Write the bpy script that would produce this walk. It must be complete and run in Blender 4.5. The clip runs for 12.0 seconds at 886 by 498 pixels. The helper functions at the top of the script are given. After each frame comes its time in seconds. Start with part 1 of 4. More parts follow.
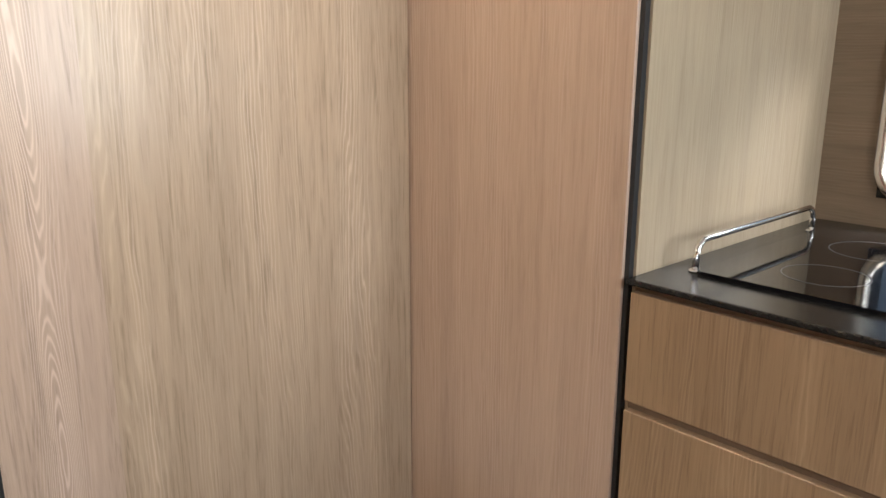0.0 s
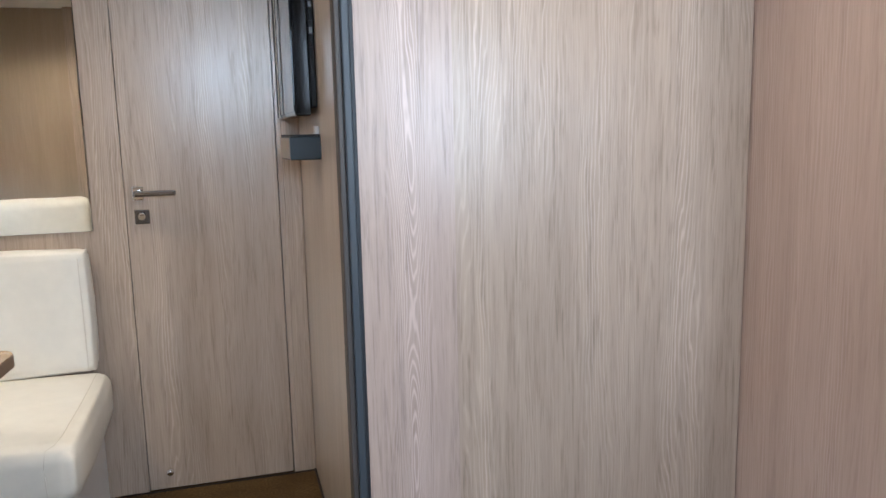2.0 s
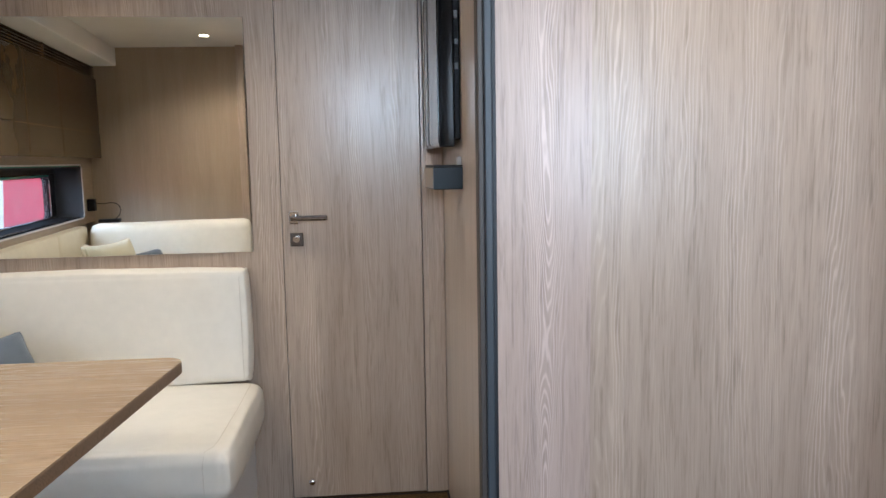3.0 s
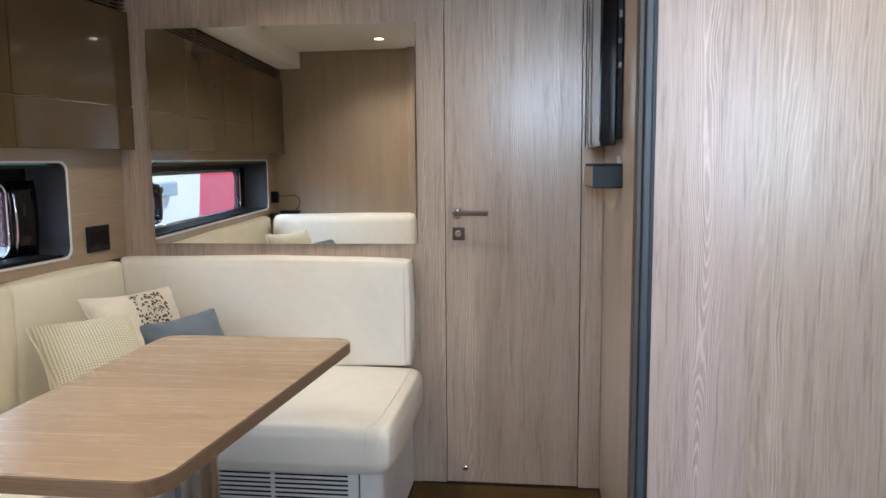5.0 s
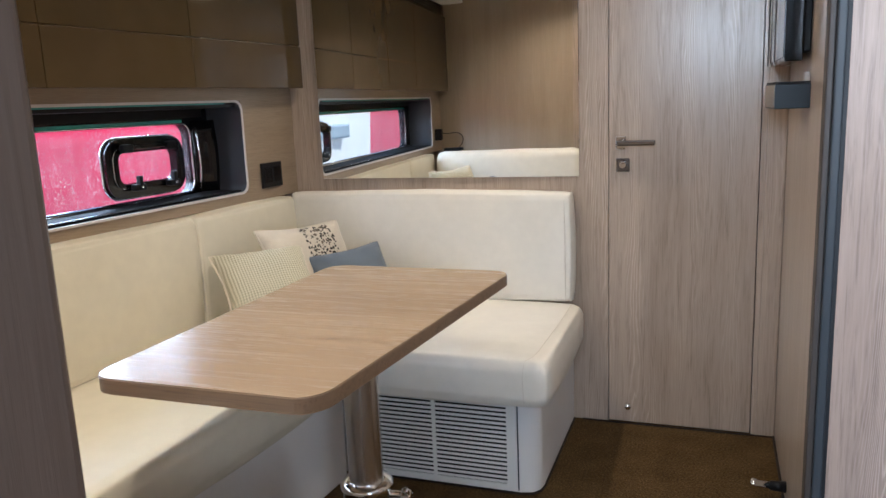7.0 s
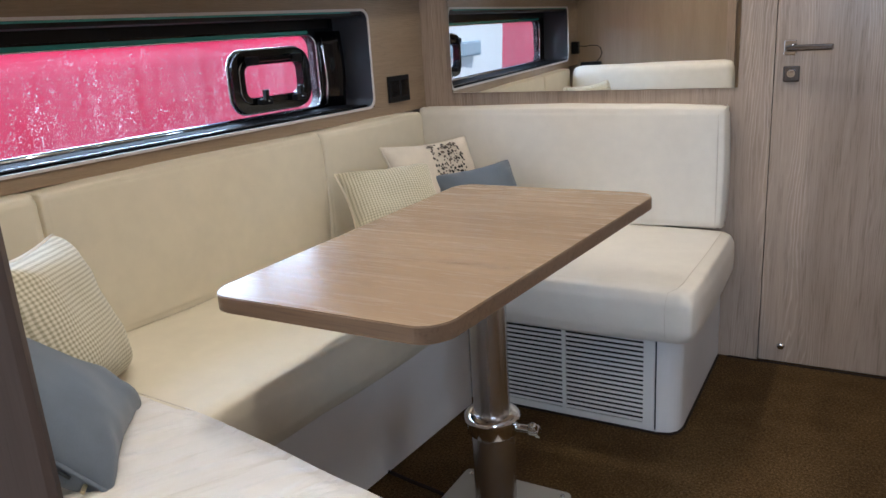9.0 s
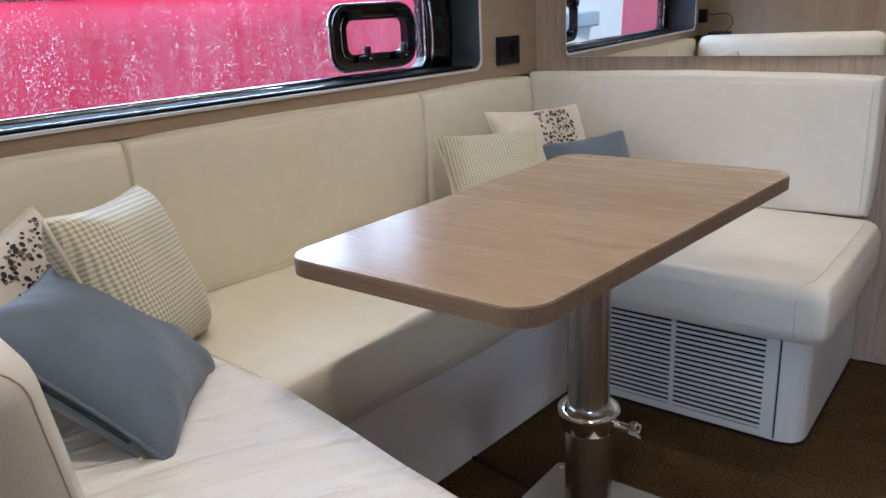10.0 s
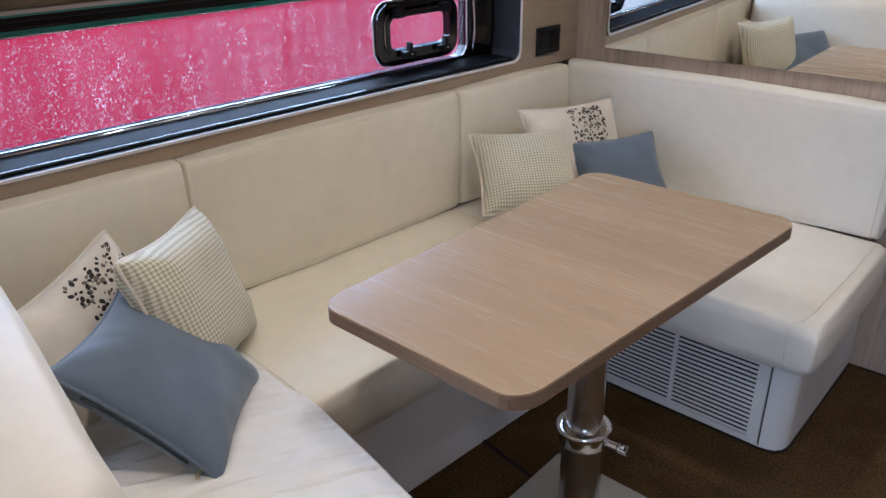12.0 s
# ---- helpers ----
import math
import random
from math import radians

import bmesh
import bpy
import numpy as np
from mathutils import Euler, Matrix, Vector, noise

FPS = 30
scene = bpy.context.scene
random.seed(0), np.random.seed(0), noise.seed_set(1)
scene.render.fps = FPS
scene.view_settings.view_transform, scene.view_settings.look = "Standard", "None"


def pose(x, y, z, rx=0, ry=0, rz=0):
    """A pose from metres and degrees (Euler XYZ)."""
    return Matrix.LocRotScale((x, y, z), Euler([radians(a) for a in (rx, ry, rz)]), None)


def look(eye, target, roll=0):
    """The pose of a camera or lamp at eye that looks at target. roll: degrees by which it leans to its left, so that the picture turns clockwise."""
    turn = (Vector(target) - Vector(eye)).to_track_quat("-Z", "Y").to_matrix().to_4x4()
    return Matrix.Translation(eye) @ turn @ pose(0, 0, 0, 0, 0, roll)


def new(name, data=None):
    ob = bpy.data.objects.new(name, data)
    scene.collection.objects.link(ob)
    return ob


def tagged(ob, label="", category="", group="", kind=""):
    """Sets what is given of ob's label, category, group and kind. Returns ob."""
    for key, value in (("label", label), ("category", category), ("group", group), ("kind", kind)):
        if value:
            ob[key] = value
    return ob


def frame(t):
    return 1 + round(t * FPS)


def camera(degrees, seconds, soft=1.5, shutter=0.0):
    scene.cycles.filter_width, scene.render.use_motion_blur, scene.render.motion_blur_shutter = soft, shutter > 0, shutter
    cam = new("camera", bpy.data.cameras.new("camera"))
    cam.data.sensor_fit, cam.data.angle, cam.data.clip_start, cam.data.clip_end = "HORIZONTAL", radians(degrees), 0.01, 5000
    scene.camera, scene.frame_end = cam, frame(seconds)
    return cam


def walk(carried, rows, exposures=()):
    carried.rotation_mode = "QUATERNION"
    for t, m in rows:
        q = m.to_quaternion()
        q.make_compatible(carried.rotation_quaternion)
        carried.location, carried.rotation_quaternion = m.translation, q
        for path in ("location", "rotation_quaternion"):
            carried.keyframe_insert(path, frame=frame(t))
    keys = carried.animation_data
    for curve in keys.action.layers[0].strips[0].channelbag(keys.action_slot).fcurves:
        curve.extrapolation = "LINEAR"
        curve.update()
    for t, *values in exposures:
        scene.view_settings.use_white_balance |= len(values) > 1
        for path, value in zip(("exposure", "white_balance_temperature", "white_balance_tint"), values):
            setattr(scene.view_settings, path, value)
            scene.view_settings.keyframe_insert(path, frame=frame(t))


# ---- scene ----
import mathutils

cam = camera(60.5, 12.0)
PATH = [
    (0, (0.504, 0.21, 1.223), (1.814, 1.642, 0.741), 0.1),
    (0.5, (0.496, 0.162, 1.194), (1.66, 1.739, 0.792), 0.1),
    (1, (0.483, 0.135, 1.195), (1.463, 1.842, 0.84), -0.1),
    (1.5, (0.491, 0.092, 1.236), (1.218, 1.921, 0.878), -1.2),
    (2, (0.479, 0.068, 1.242), (1.017, 1.969, 0.931), -1.3),
    (2.5, (0.479, 0.05, 1.257), (0.833, 2.0, 0.988), -1.2),
    (3, (0.483, 0.026, 1.255), (0.66, 2.004, 1.019), -1.0),
    (5, (0.494, -0.041, 1.255), (0.249, 1.93, 1.019), -0.5),
    (5.5, (0.5, -0.043, 1.25), (0.16, 1.91, 0.989), -0.6),
    (6, (0.506, -0.031, 1.241), (0.072, 1.895, 0.926), -1.5),
    (6.5, (0.506, -0.011, 1.226), (-0.056, 1.877, 0.876), -2.1),
    (7, (0.51, 0.009, 1.221), (-0.158, 1.856, 0.842), -2.4),
    (7.5, (0.508, 0.036, 1.213), (-0.25, 1.839, 0.797), -2.8),
    (9.5, (0.408, 0.206, 1.153), (-0.65, 1.797, 0.563), -3.6),
    (10, (0.375, 0.277, 1.127), (-0.809, 1.77, 0.52), -2.9),
    (10.5, (0.365, 0.313, 1.136), (-0.906, 1.682, 0.421), -2.0),
    (11, (0.4, 0.299, 1.273), (-0.81, 1.653, 0.433), -0.8),
    (11.5, (0.444, 0.301, 1.4), (-0.746, 1.656, 0.535), -0.6),
    (12, (0.452, 0.276, 1.47), (-0.762, 1.613, 0.611), -1.0),
]
walk(cam, [(t, look(eye, target, roll)) for t, eye, target, roll in PATH],
     [(0, 0.28, 6950, 9), (1.0, 0.25, 6000, 9), (2.0, 0.20, 5350, 8), (5.0, 0.15, 5350, 8), (7.5, 0.05, 5400, 10), (9.5, -0.22, 5200, 11), (12.0, -0.32, 5000, 13)])

# ---- light ----
world = bpy.data.worlds.new("sky")
scene.world = world
world.use_nodes = True
wn = world.node_tree
sky = wn.nodes.new("ShaderNodeTexSky")
sky.sky_type = "NISHITA"
sky.sun_disc = False
sky.sun_elevation = radians(52)
sky.sun_rotation = radians(115)
wn.links.new(sky.outputs[0], wn.nodes["Background"].inputs[0])
wn.nodes["Background"].inputs[1].default_value = 0.15

sun = new("sun", bpy.data.lights.new("sun", "SUN"))
sun.data.energy = 5.0
sun.data.angle = radians(0.6)
sun.data.color = (1.0, 0.95, 0.88)
sun.matrix_world = look((2.2, -1.2, 3.4), (0, 0, 0))


def area_light(name, eye, target, sx, sy, watts, color):
    lamp = new(name, bpy.data.lights.new(name, "AREA"))
    lamp.data.shape = "RECTANGLE"
    lamp.data.size, lamp.data.size_y = sx, sy
    lamp.data.energy, lamp.data.color = watts, color
    lamp.matrix_world = look(eye, target)
    return lamp


# daylight from the open companionway and the glazed aft opening behind, and from the galley window
area_light("companionway_daylight", (0.75, -1.5, 2.2), (0.75, -1.2, 0.4), 1.2, 0.7, 6, (0.86, 0.94, 1.0))
area_light("aft_opening_daylight", (0.42, -2.05, 1.74), (0.40, 1.0, 1.58), 0.9, 0.60, 54, (0.86, 0.94, 1.0))
area_light("aft_door_daylight", (1.98, -1.83, 1.38), (1.0, 1.6, 1.1), 0.56, 0.86, 27, (0.86, 0.94, 1.0))
area_light("port_window_daylight", (-2.4, 2.0, 1.82), (-1.2, 1.9, 1.66), 2.9, 1.0, 85, (0.80, 0.90, 1.0))
area_light("galley_window_daylight", (3.15, -0.05, 1.64), (1.9, 0.95, 0.95), 0.9, 0.26, 22, (0.93, 0.96, 1.0))

# ---- materials ----


def mat(name, color=(0.8, 0.8, 0.8), rough=0.5, metal=0.0, **kw):
    m = bpy.data.materials.new(name)
    m.use_nodes = True
    b = m.node_tree.nodes["Principled BSDF"]
    b.inputs["Base Color"].default_value = (*color, 1)
    b.inputs["Roughness"].default_value = rough
    b.inputs["Metallic"].default_value = metal
    for k, v in kw.items():
        b.inputs[k.replace("_", " ")].default_value = v
    return m


class Net:
    """Short hand for wiring a material's nodes."""

    def __init__(self, m):
        self.t = m.node_tree
        self.b = self.t.nodes["Principled BSDF"]

    def node(self, kind, **kw):
        n = self.t.nodes.new("ShaderNode" + kind)
        for k, v in kw.items():
            if k in n.inputs:
                n.inputs[k].default_value = v
        return n

    def link(self, a, b):
        self.t.links.new(a, b)

    def coords(self, scale=(1, 1, 1), rnd=0.0):
        tc = self.t.nodes.new("ShaderNodeTexCoord")
        mp = self.t.nodes.new("ShaderNodeMapping")
        mp.inputs["Scale"].default_value = scale
        self.link(tc.outputs["Object"], mp.inputs["Vector"])
        if rnd:
            oi = self.t.nodes.new("ShaderNodeObjectInfo")
            mu = self.t.nodes.new("ShaderNodeMath")
            mu.operation = "MULTIPLY"
            mu.inputs[1].default_value = rnd
            self.link(oi.outputs["Random"], mu.inputs[0])
            self.link(mu.outputs[0], mp.inputs["Location"])
        return mp.outputs[0]

    def noise(self, vec, scale, detail=4.0, rough=0.55, dist=0.0):
        n = self.node("TexNoise", Scale=scale, Detail=detail, Roughness=rough, Distortion=dist)
        self.link(vec, n.inputs["Vector"])
        return n.outputs["Fac"]

    def ramp(self, fac, stops):
        r = self.t.nodes.new("ShaderNodeValToRGB")
        e = r.color_ramp.elements
        while len(e) < len(stops):
            e.new(0.5)
        for el, (p, c) in zip(e, stops):
            el.position = p
            el.color = (*c, 1) if len(c) == 3 else c
        self.link(fac, r.inputs[0])
        return r.outputs[0]

    def math(self, op, a, b):
        n = self.t.nodes.new("ShaderNodeMath")
        n.operation = op
        for i, v in enumerate((a, b)):
            if isinstance(v, (int, float)):
                n.inputs[i].default_value = v
            else:
                self.link(v, n.inputs[i])
        return n.outputs[0]

    def mix(self, fac, a, b, blend="MIX"):
        n = self.t.nodes.new("ShaderNodeMix")
        n.data_type, n.blend_type = "RGBA", blend
        for s, v in ((0, fac), (6, a), (7, b)):
            if isinstance(v, (int, float)):
                n.inputs[s].default_value = v
            elif isinstance(v, tuple):
                n.inputs[s].default_value = (*v, 1)
            else:
                self.link(v, n.inputs[s])
        return n.outputs[2]

    def bump(self, h, strength, dist=0.002):
        n = self.node("Bump", Strength=strength, Distance=dist)
        self.link(h, n.inputs["Height"])
        self.link(n.outputs[0], self.b.inputs["Normal"])

    def color(self, c):
        self.link(c, self.b.inputs["Base Color"])


def oak(name, tint, axis="z", rough=0.31, contrast=1.0, cathedral=0.35, band=None):
    """Brushed, limed oak veneer: fine pores, wavering pale growth lines and some cathedral figure along one axis."""
    m = mat(name, rough=rough)
    n = Net(m)
    along = {"x": 0, "y": 1, "z": 2}[axis]

    def sc(across, length):
        v = [across] * 3
        v[along] = length
        return tuple(v)

    base = n.coords((1, 1, 1), 6)
    sep = n.t.nodes.new("ShaderNodeSeparateXYZ")
    n.link(base, sep.inputs[0])
    k1, k2 = [k for k in range(3) if k != along]
    across = n.math("ADD", sep.outputs[k1], sep.outputs[k2])
    flow = n.noise(n.coords(sc(1, 0.16), 4), 5.0, 2.0, 0.45)
    wob = n.noise(n.coords(sc(1, 0.15), 8), 22.0, 3.0, 0.6)
    run = n.math("MULTIPLY", across, 255.0 if band else 760.0)
    figure = n.noise(n.coords(sc(1, 0.13), 4), 11.0, 1.5, 0.4)
    phase = n.math("ADD", run, n.math("ADD", n.math("MULTIPLY", flow, 190.0 * cathedral + 18.0), n.math("MULTIPLY", wob, 24.0)))
    mask = 0.6 * cathedral
    if band:
        s2 = n.t.nodes.new("ShaderNodeSeparateXYZ")
        n.link(n.coords(), s2.inputs[0])
        off = n.math("DIVIDE", n.math("SUBTRACT", n.math("ADD", s2.outputs[k1], s2.outputs[k2]), band[0]), band[1])
        mask = n.math("POWER", 2.718, n.math("MULTIPLY", n.math("MULTIPLY", off, off), -1.0))
    phase = n.math("ADD", phase, n.math("MULTIPLY", n.math("MULTIPLY", figure, 150.0), mask))
    ringw = n.math("POWER", n.math("ADD", n.math("MULTIPLY", n.math("SINE", phase, 0), 0.5), 0.5), 3.0)
    strength = n.ramp(n.noise(n.coords(sc(1, 0.05), 2), 17.0, 3.0, 0.6), [(0.46, (0.08, 0.08, 0.08)), (0.70, (1, 1, 1))])
    lines = n.math("MULTIPLY", ringw, strength)
    if band:
        lines = n.math("MULTIPLY", ringw, n.math("ADD", n.math("MULTIPLY", mask, 1.1), n.math("MULTIPLY", strength, 0.25)))
    fine = n.noise(n.coords(sc(1, 0.035), 9), 330, 3.0, 0.65, 0.5)
    mid = n.noise(n.coords(sc(1, 0.045), 7), 62, 4.0, 0.60, 1.3)
    broad = n.noise(n.coords(sc(1, 0.09), 5), 9, 3.0, 0.55)
    t = n.math("ADD", n.math("MULTIPLY", fine, 0.40), n.math("MULTIPLY", mid, 0.60))
    r, g, b = tint
    k = contrast
    lo = tuple(c * (1 - 0.33 * k) for c in (r, g * 0.98, b * 0.95))
    hi = tuple(min(0.9, c * (1 + 0.12 * k)) for c in (r, g * 1.01, b * 1.03))
    col = n.ramp(t, [(0.36, lo), (0.48, (r * 0.95, g * 0.945, b * 0.94)), (0.56, tint), (0.70, hi)])
    pale = tuple(min(0.9, c * (1 + 0.48 * k)) for c in (r, g * 1.05, b * 1.12))
    col = n.mix(n.math("MULTIPLY", lines, 0.55 + 0.25 * cathedral), col, pale)
    tone = n.ramp(broad, [(0.3, (0.90, 0.89, 0.88)), (0.7, (1.06, 1.06, 1.05))])
    n.color(n.mix(1.0, col, tone, "MULTIPLY"))
    n.bump(n.math("ADD", t, n.math("MULTIPLY", lines, 0.5)), 0.28, 0.0015)
    rr = n.ramp(t, [(0.3, (rough + 0.12,) * 3), (0.7, (rough - 0.05,) * 3)])
    n.link(rr, n.b.inputs["Roughness"])
    n.b.inputs["Coat Weight"].default_value = 0.35
    n.b.inputs["Coat Roughness"].default_value = 0.22
    return m


OAK = oak("oak_veneer", (0.425, 0.335, 0.262), contrast=1.0, cathedral=0.42)
# oak copy with the rosier light on the turned cabinet side painted in
OAK_LIT_SIDE = oak("oak_veneer_rosy_light", (0.51, 0.385, 0.32), contrast=0.5, cathedral=0.1)
OAK_PALE = oak("pale_oak_veneer", (0.48, 0.378, 0.322), contrast=1.0, cathedral=0.6, band=(0.838 + 1.59, 0.034))
OAK_TABLE = oak("table_oak", (0.41, 0.302, 0.198), axis="x", rough=0.22, contrast=0.8, cathedral=0.42)
OAK_EDGE = oak("table_edge_oak", (0.215, 0.138, 0.082), axis="x", rough=0.35, contrast=1.0, cathedral=0.2)
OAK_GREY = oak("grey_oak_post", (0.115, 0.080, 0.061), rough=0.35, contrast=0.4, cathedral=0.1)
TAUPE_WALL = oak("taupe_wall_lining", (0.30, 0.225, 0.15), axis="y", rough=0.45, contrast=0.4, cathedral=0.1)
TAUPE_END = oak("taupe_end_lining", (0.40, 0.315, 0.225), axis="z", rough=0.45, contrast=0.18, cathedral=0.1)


def leather(name, tint, crease=None):
    """Soft upholstery hide; crease turns on short wrinkles that run along that heading."""
    m = mat(name, tint, 0.40)
    n = Net(m)
    vec = n.coords()
    pore = n.node("TexVoronoi", Scale=900.0)
    n.link(vec, pore.inputs["Vector"])
    fold = n.noise(n.coords((1, 1, 1), 4), 5.0, 3.0, 0.5, 0.4)
    soft = n.noise(vec, 22.0, 3.0)
    n.color(n.ramp(n.math("ADD", n.math("MULTIPLY", fold, 0.5), n.math("MULTIPLY", soft, 0.5)),
                   [(0.3, tuple(c * 0.93 for c in tint)), (0.7, tuple(min(0.9, c * 1.03) for c in tint))]))
    relief = n.math("ADD", n.math("MULTIPLY", pore.outputs["Distance"], 0.05), fold)
    if crease is not None:
        tc = n.t.nodes.new("ShaderNodeTexCoord")
        turn = n.t.nodes.new("ShaderNodeMapping")
        turn.inputs["Rotation"].default_value = (0, 0, -crease)
        n.link(tc.outputs["Object"], turn.inputs["Vector"])
        pull = n.t.nodes.new("ShaderNodeMapping")
        pull.inputs["Scale"].default_value = (0.16, 1, 0.3)
        n.link(turn.outputs[0], pull.inputs["Vector"])
        wrinkle = n.ramp(n.noise(pull.outputs[0], 19.0, 2.0, 0.45, 0.8), [(0.44, (0, 0, 0)), (0.68, (1, 1, 1))])
        relief = n.math("ADD", relief, n.math("MULTIPLY", wrinkle, 1.35))
    n.bump(relief, 0.35 if crease is None else 0.6, 0.012)
    return m


# one pale hide in two tints, warm lamplight and cooler daylight painted in
LEATHER_LAMPLIT = leather("lamplit_leather", (0.77, 0.712, 0.565))
LEATHER_DAYLIT = leather("daylit_leather", (0.80, 0.752, 0.66))
LEATHER_CREASED = leather("creased_white_leather", (0.80, 0.77, 0.72), crease=math.pi / 2 - 0.45)


def cloth(name, tint, weave=700.0):
    m = mat(name, tint, 0.85, Sheen_Weight=0.25)
    n = Net(m)
    vec = n.coords((1, 1, 1), 3)
    w = n.noise(vec, weave, 2.0)
    big = n.noise(vec, 12.0, 3.0)
    n.color(n.ramp(n.math("ADD", n.math("MULTIPLY", w, 0.5), n.math("MULTIPLY", big, 0.5)),
                   [(0.3, tuple(c * 0.8 for c in tint)), (0.7, tuple(min(0.9, c * 1.12) for c in tint))]))
    n.bump(n.math("ADD", n.math("MULTIPLY", w, 0.2), big), 0.3, 0.006)
    return m


BLUE_CLOTH = cloth("slate_blue_cotton", (0.125, 0.156, 0.203))
CREAM_CLOTH = cloth("cream_linen", (0.70, 0.63, 0.52))


def gingham(name):
    """Woven check in cream and olive grey, about one centimetre a check, on the pillow's own axes."""
    m = cloth(name, (0.6, 0.55, 0.42))
    n = Net(m)
    tc = n.t.nodes.new("ShaderNodeTexCoord")
    sp = n.t.nodes.new("ShaderNodeSeparateXYZ")
    n.link(tc.outputs["Object"], sp.inputs[0])
    pitch = 2 * math.pi / 0.0092
    a = n.math("SINE", n.math("MULTIPLY", sp.outputs[0], pitch), 0)
    b = n.math("SINE", n.math("MULTIPLY", sp.outputs[1], pitch), 0)
    both = n.math("ADD", n.math("MULTIPLY", n.math("GREATER_THAN", a, 0.1), 0.5), n.math("MULTIPLY", n.math("GREATER_THAN", b, 0.1), 0.5))
    n.color(n.ramp(both, [(0.0, (0.70, 0.66, 0.53)), (0.5, (0.52, 0.485, 0.35)), (1.0, (0.33, 0.305, 0.205))]))
    n.bump(both, 0.3, 0.002)
    return m


GINGHAM = gingham("checked_weave")

WHITE = mat("white_lacquer", (0.80, 0.78, 0.74), 0.4)
n_ = Net(WHITE)
n_.color(n_.ramp(n_.noise(n_.coords(), 3.0), [(0.3, (0.76, 0.74, 0.70)), (0.7, (0.82, 0.80, 0.77))]))
CEILING = mat("ceiling_vinyl", (0.80, 0.77, 0.71), 0.6)
n_ = Net(CEILING)
n_.bump(n_.noise(n_.coords(), 260.0), 0.15, 0.002)
n_.color(n_.ramp(n_.noise(n_.coords(), 2.0), [(0.3, (0.76, 0.73, 0.67)), (0.7, (0.82, 0.79, 0.73))]))
GLOSS = mat("bronze_gloss_lacquer", (0.075, 0.05, 0.026), 0.06, Specular_IOR_Level=0.2)
n_ = Net(GLOSS)
n_.color(n_.ramp(n_.noise(n_.coords(), 3.0), [(0.3, (0.078, 0.053, 0.025)), (0.7, (0.100, 0.069, 0.034))]))
BLACK = mat("black_gloss_plastic", (0.004, 0.004, 0.005), 0.09)
BLACK_SATIN = mat("black_satin_plastic", (0.005, 0.005, 0.006), 0.55, Specular_IOR_Level=0.04)
BLACK_MATT = mat("black_matt_plastic", (0.007, 0.007, 0.008), 0.5, Specular_IOR_Level=0.25)
# near black, paints the shade between grille slats
SLOT_SHADE = mat("slot_shade_black", (0.004, 0.004, 0.004), 0.9)
GREY_REVEAL = mat("grey_window_reveal", (0.085, 0.085, 0.095), 0.45)
SEAL = mat("blue_grey_rubber_seal", (0.05, 0.06, 0.072), 0.42)
# the seal's dark lip, and the painted shade in the galley gap
SEAL_GAP_DARK = mat("dark_seal_and_gap_shade", (0.016, 0.018, 0.022), 0.5)
SLATE_BOX = mat("blue_grey_plastic", (0.014, 0.021, 0.027), 0.4, Specular_IOR_Level=0.3)
CHROME = mat("chrome", (0.86, 0.86, 0.87), 0.10, 1.0)
STEEL = mat("brushed_steel", (0.62, 0.60, 0.58), 0.27, 1.0)
n_ = Net(STEEL)
n_.bump(n_.noise(n_.coords((1, 1, 0.05)), 300.0), 0.08, 0.001)
PLATE = mat("satin_base_plate", (0.62, 0.60, 0.54), 0.35, 0.6)
MIRROR = mat("mirror_silver", (0.86, 0.87, 0.85), 0.012, 1.0)
TRIM_WHITE = mat("pale_niche_trim", (0.62, 0.58, 0.56), 0.4)
STITCH = mat("seam_thread", (0.66, 0.60, 0.51), 0.7)
SEAM_DARK = mat("shadow_gap", (0.03, 0.024, 0.018), 0.8)
SPOT = mat("bronze_spots", (0.02, 0.017, 0.015), 0.8)
SPOT_TAN = mat("tan_spots", (0.17, 0.13, 0.10), 0.8)
BRASS = mat("zip_brass", (0.65, 0.55, 0.35), 0.3, 1.0)
COUNTER = mat("black_stone_worktop", (0.012, 0.012, 0.013), 0.22)
n_ = Net(COUNTER)
n_.color(n_.ramp(n_.noise(n_.coords(), 120.0), [(0.4, (0.009, 0.009, 0.010)), (0.75, (0.022, 0.022, 0.024))]))
HOB_GLASS = mat("black_ceramic_glass", (0.006, 0.006, 0.008), 0.05)
CARPET = mat("brown_carpet", (0.10, 0.062, 0.030), 0.95, Sheen_Weight=0.0, Specular_IOR_Level=0.15)
n_ = Net(CARPET)
pile = n_.noise(n_.coords(), 150.0, 4.0, 0.8)
patch = n_.noise(n_.coords(), 7.0, 4.0)
n_.color(n_.ramp(n_.math("ADD", n_.math("MULTIPLY", pile, 0.82), n_.math("MULTIPLY", patch, 0.18)),
                 [(0.34, (0.030, 0.015, 0.005)), (0.5, (0.094, 0.054, 0.019)), (0.66, (0.23, 0.145, 0.058))]))
n_.bump(pile, 1.0, 0.008)

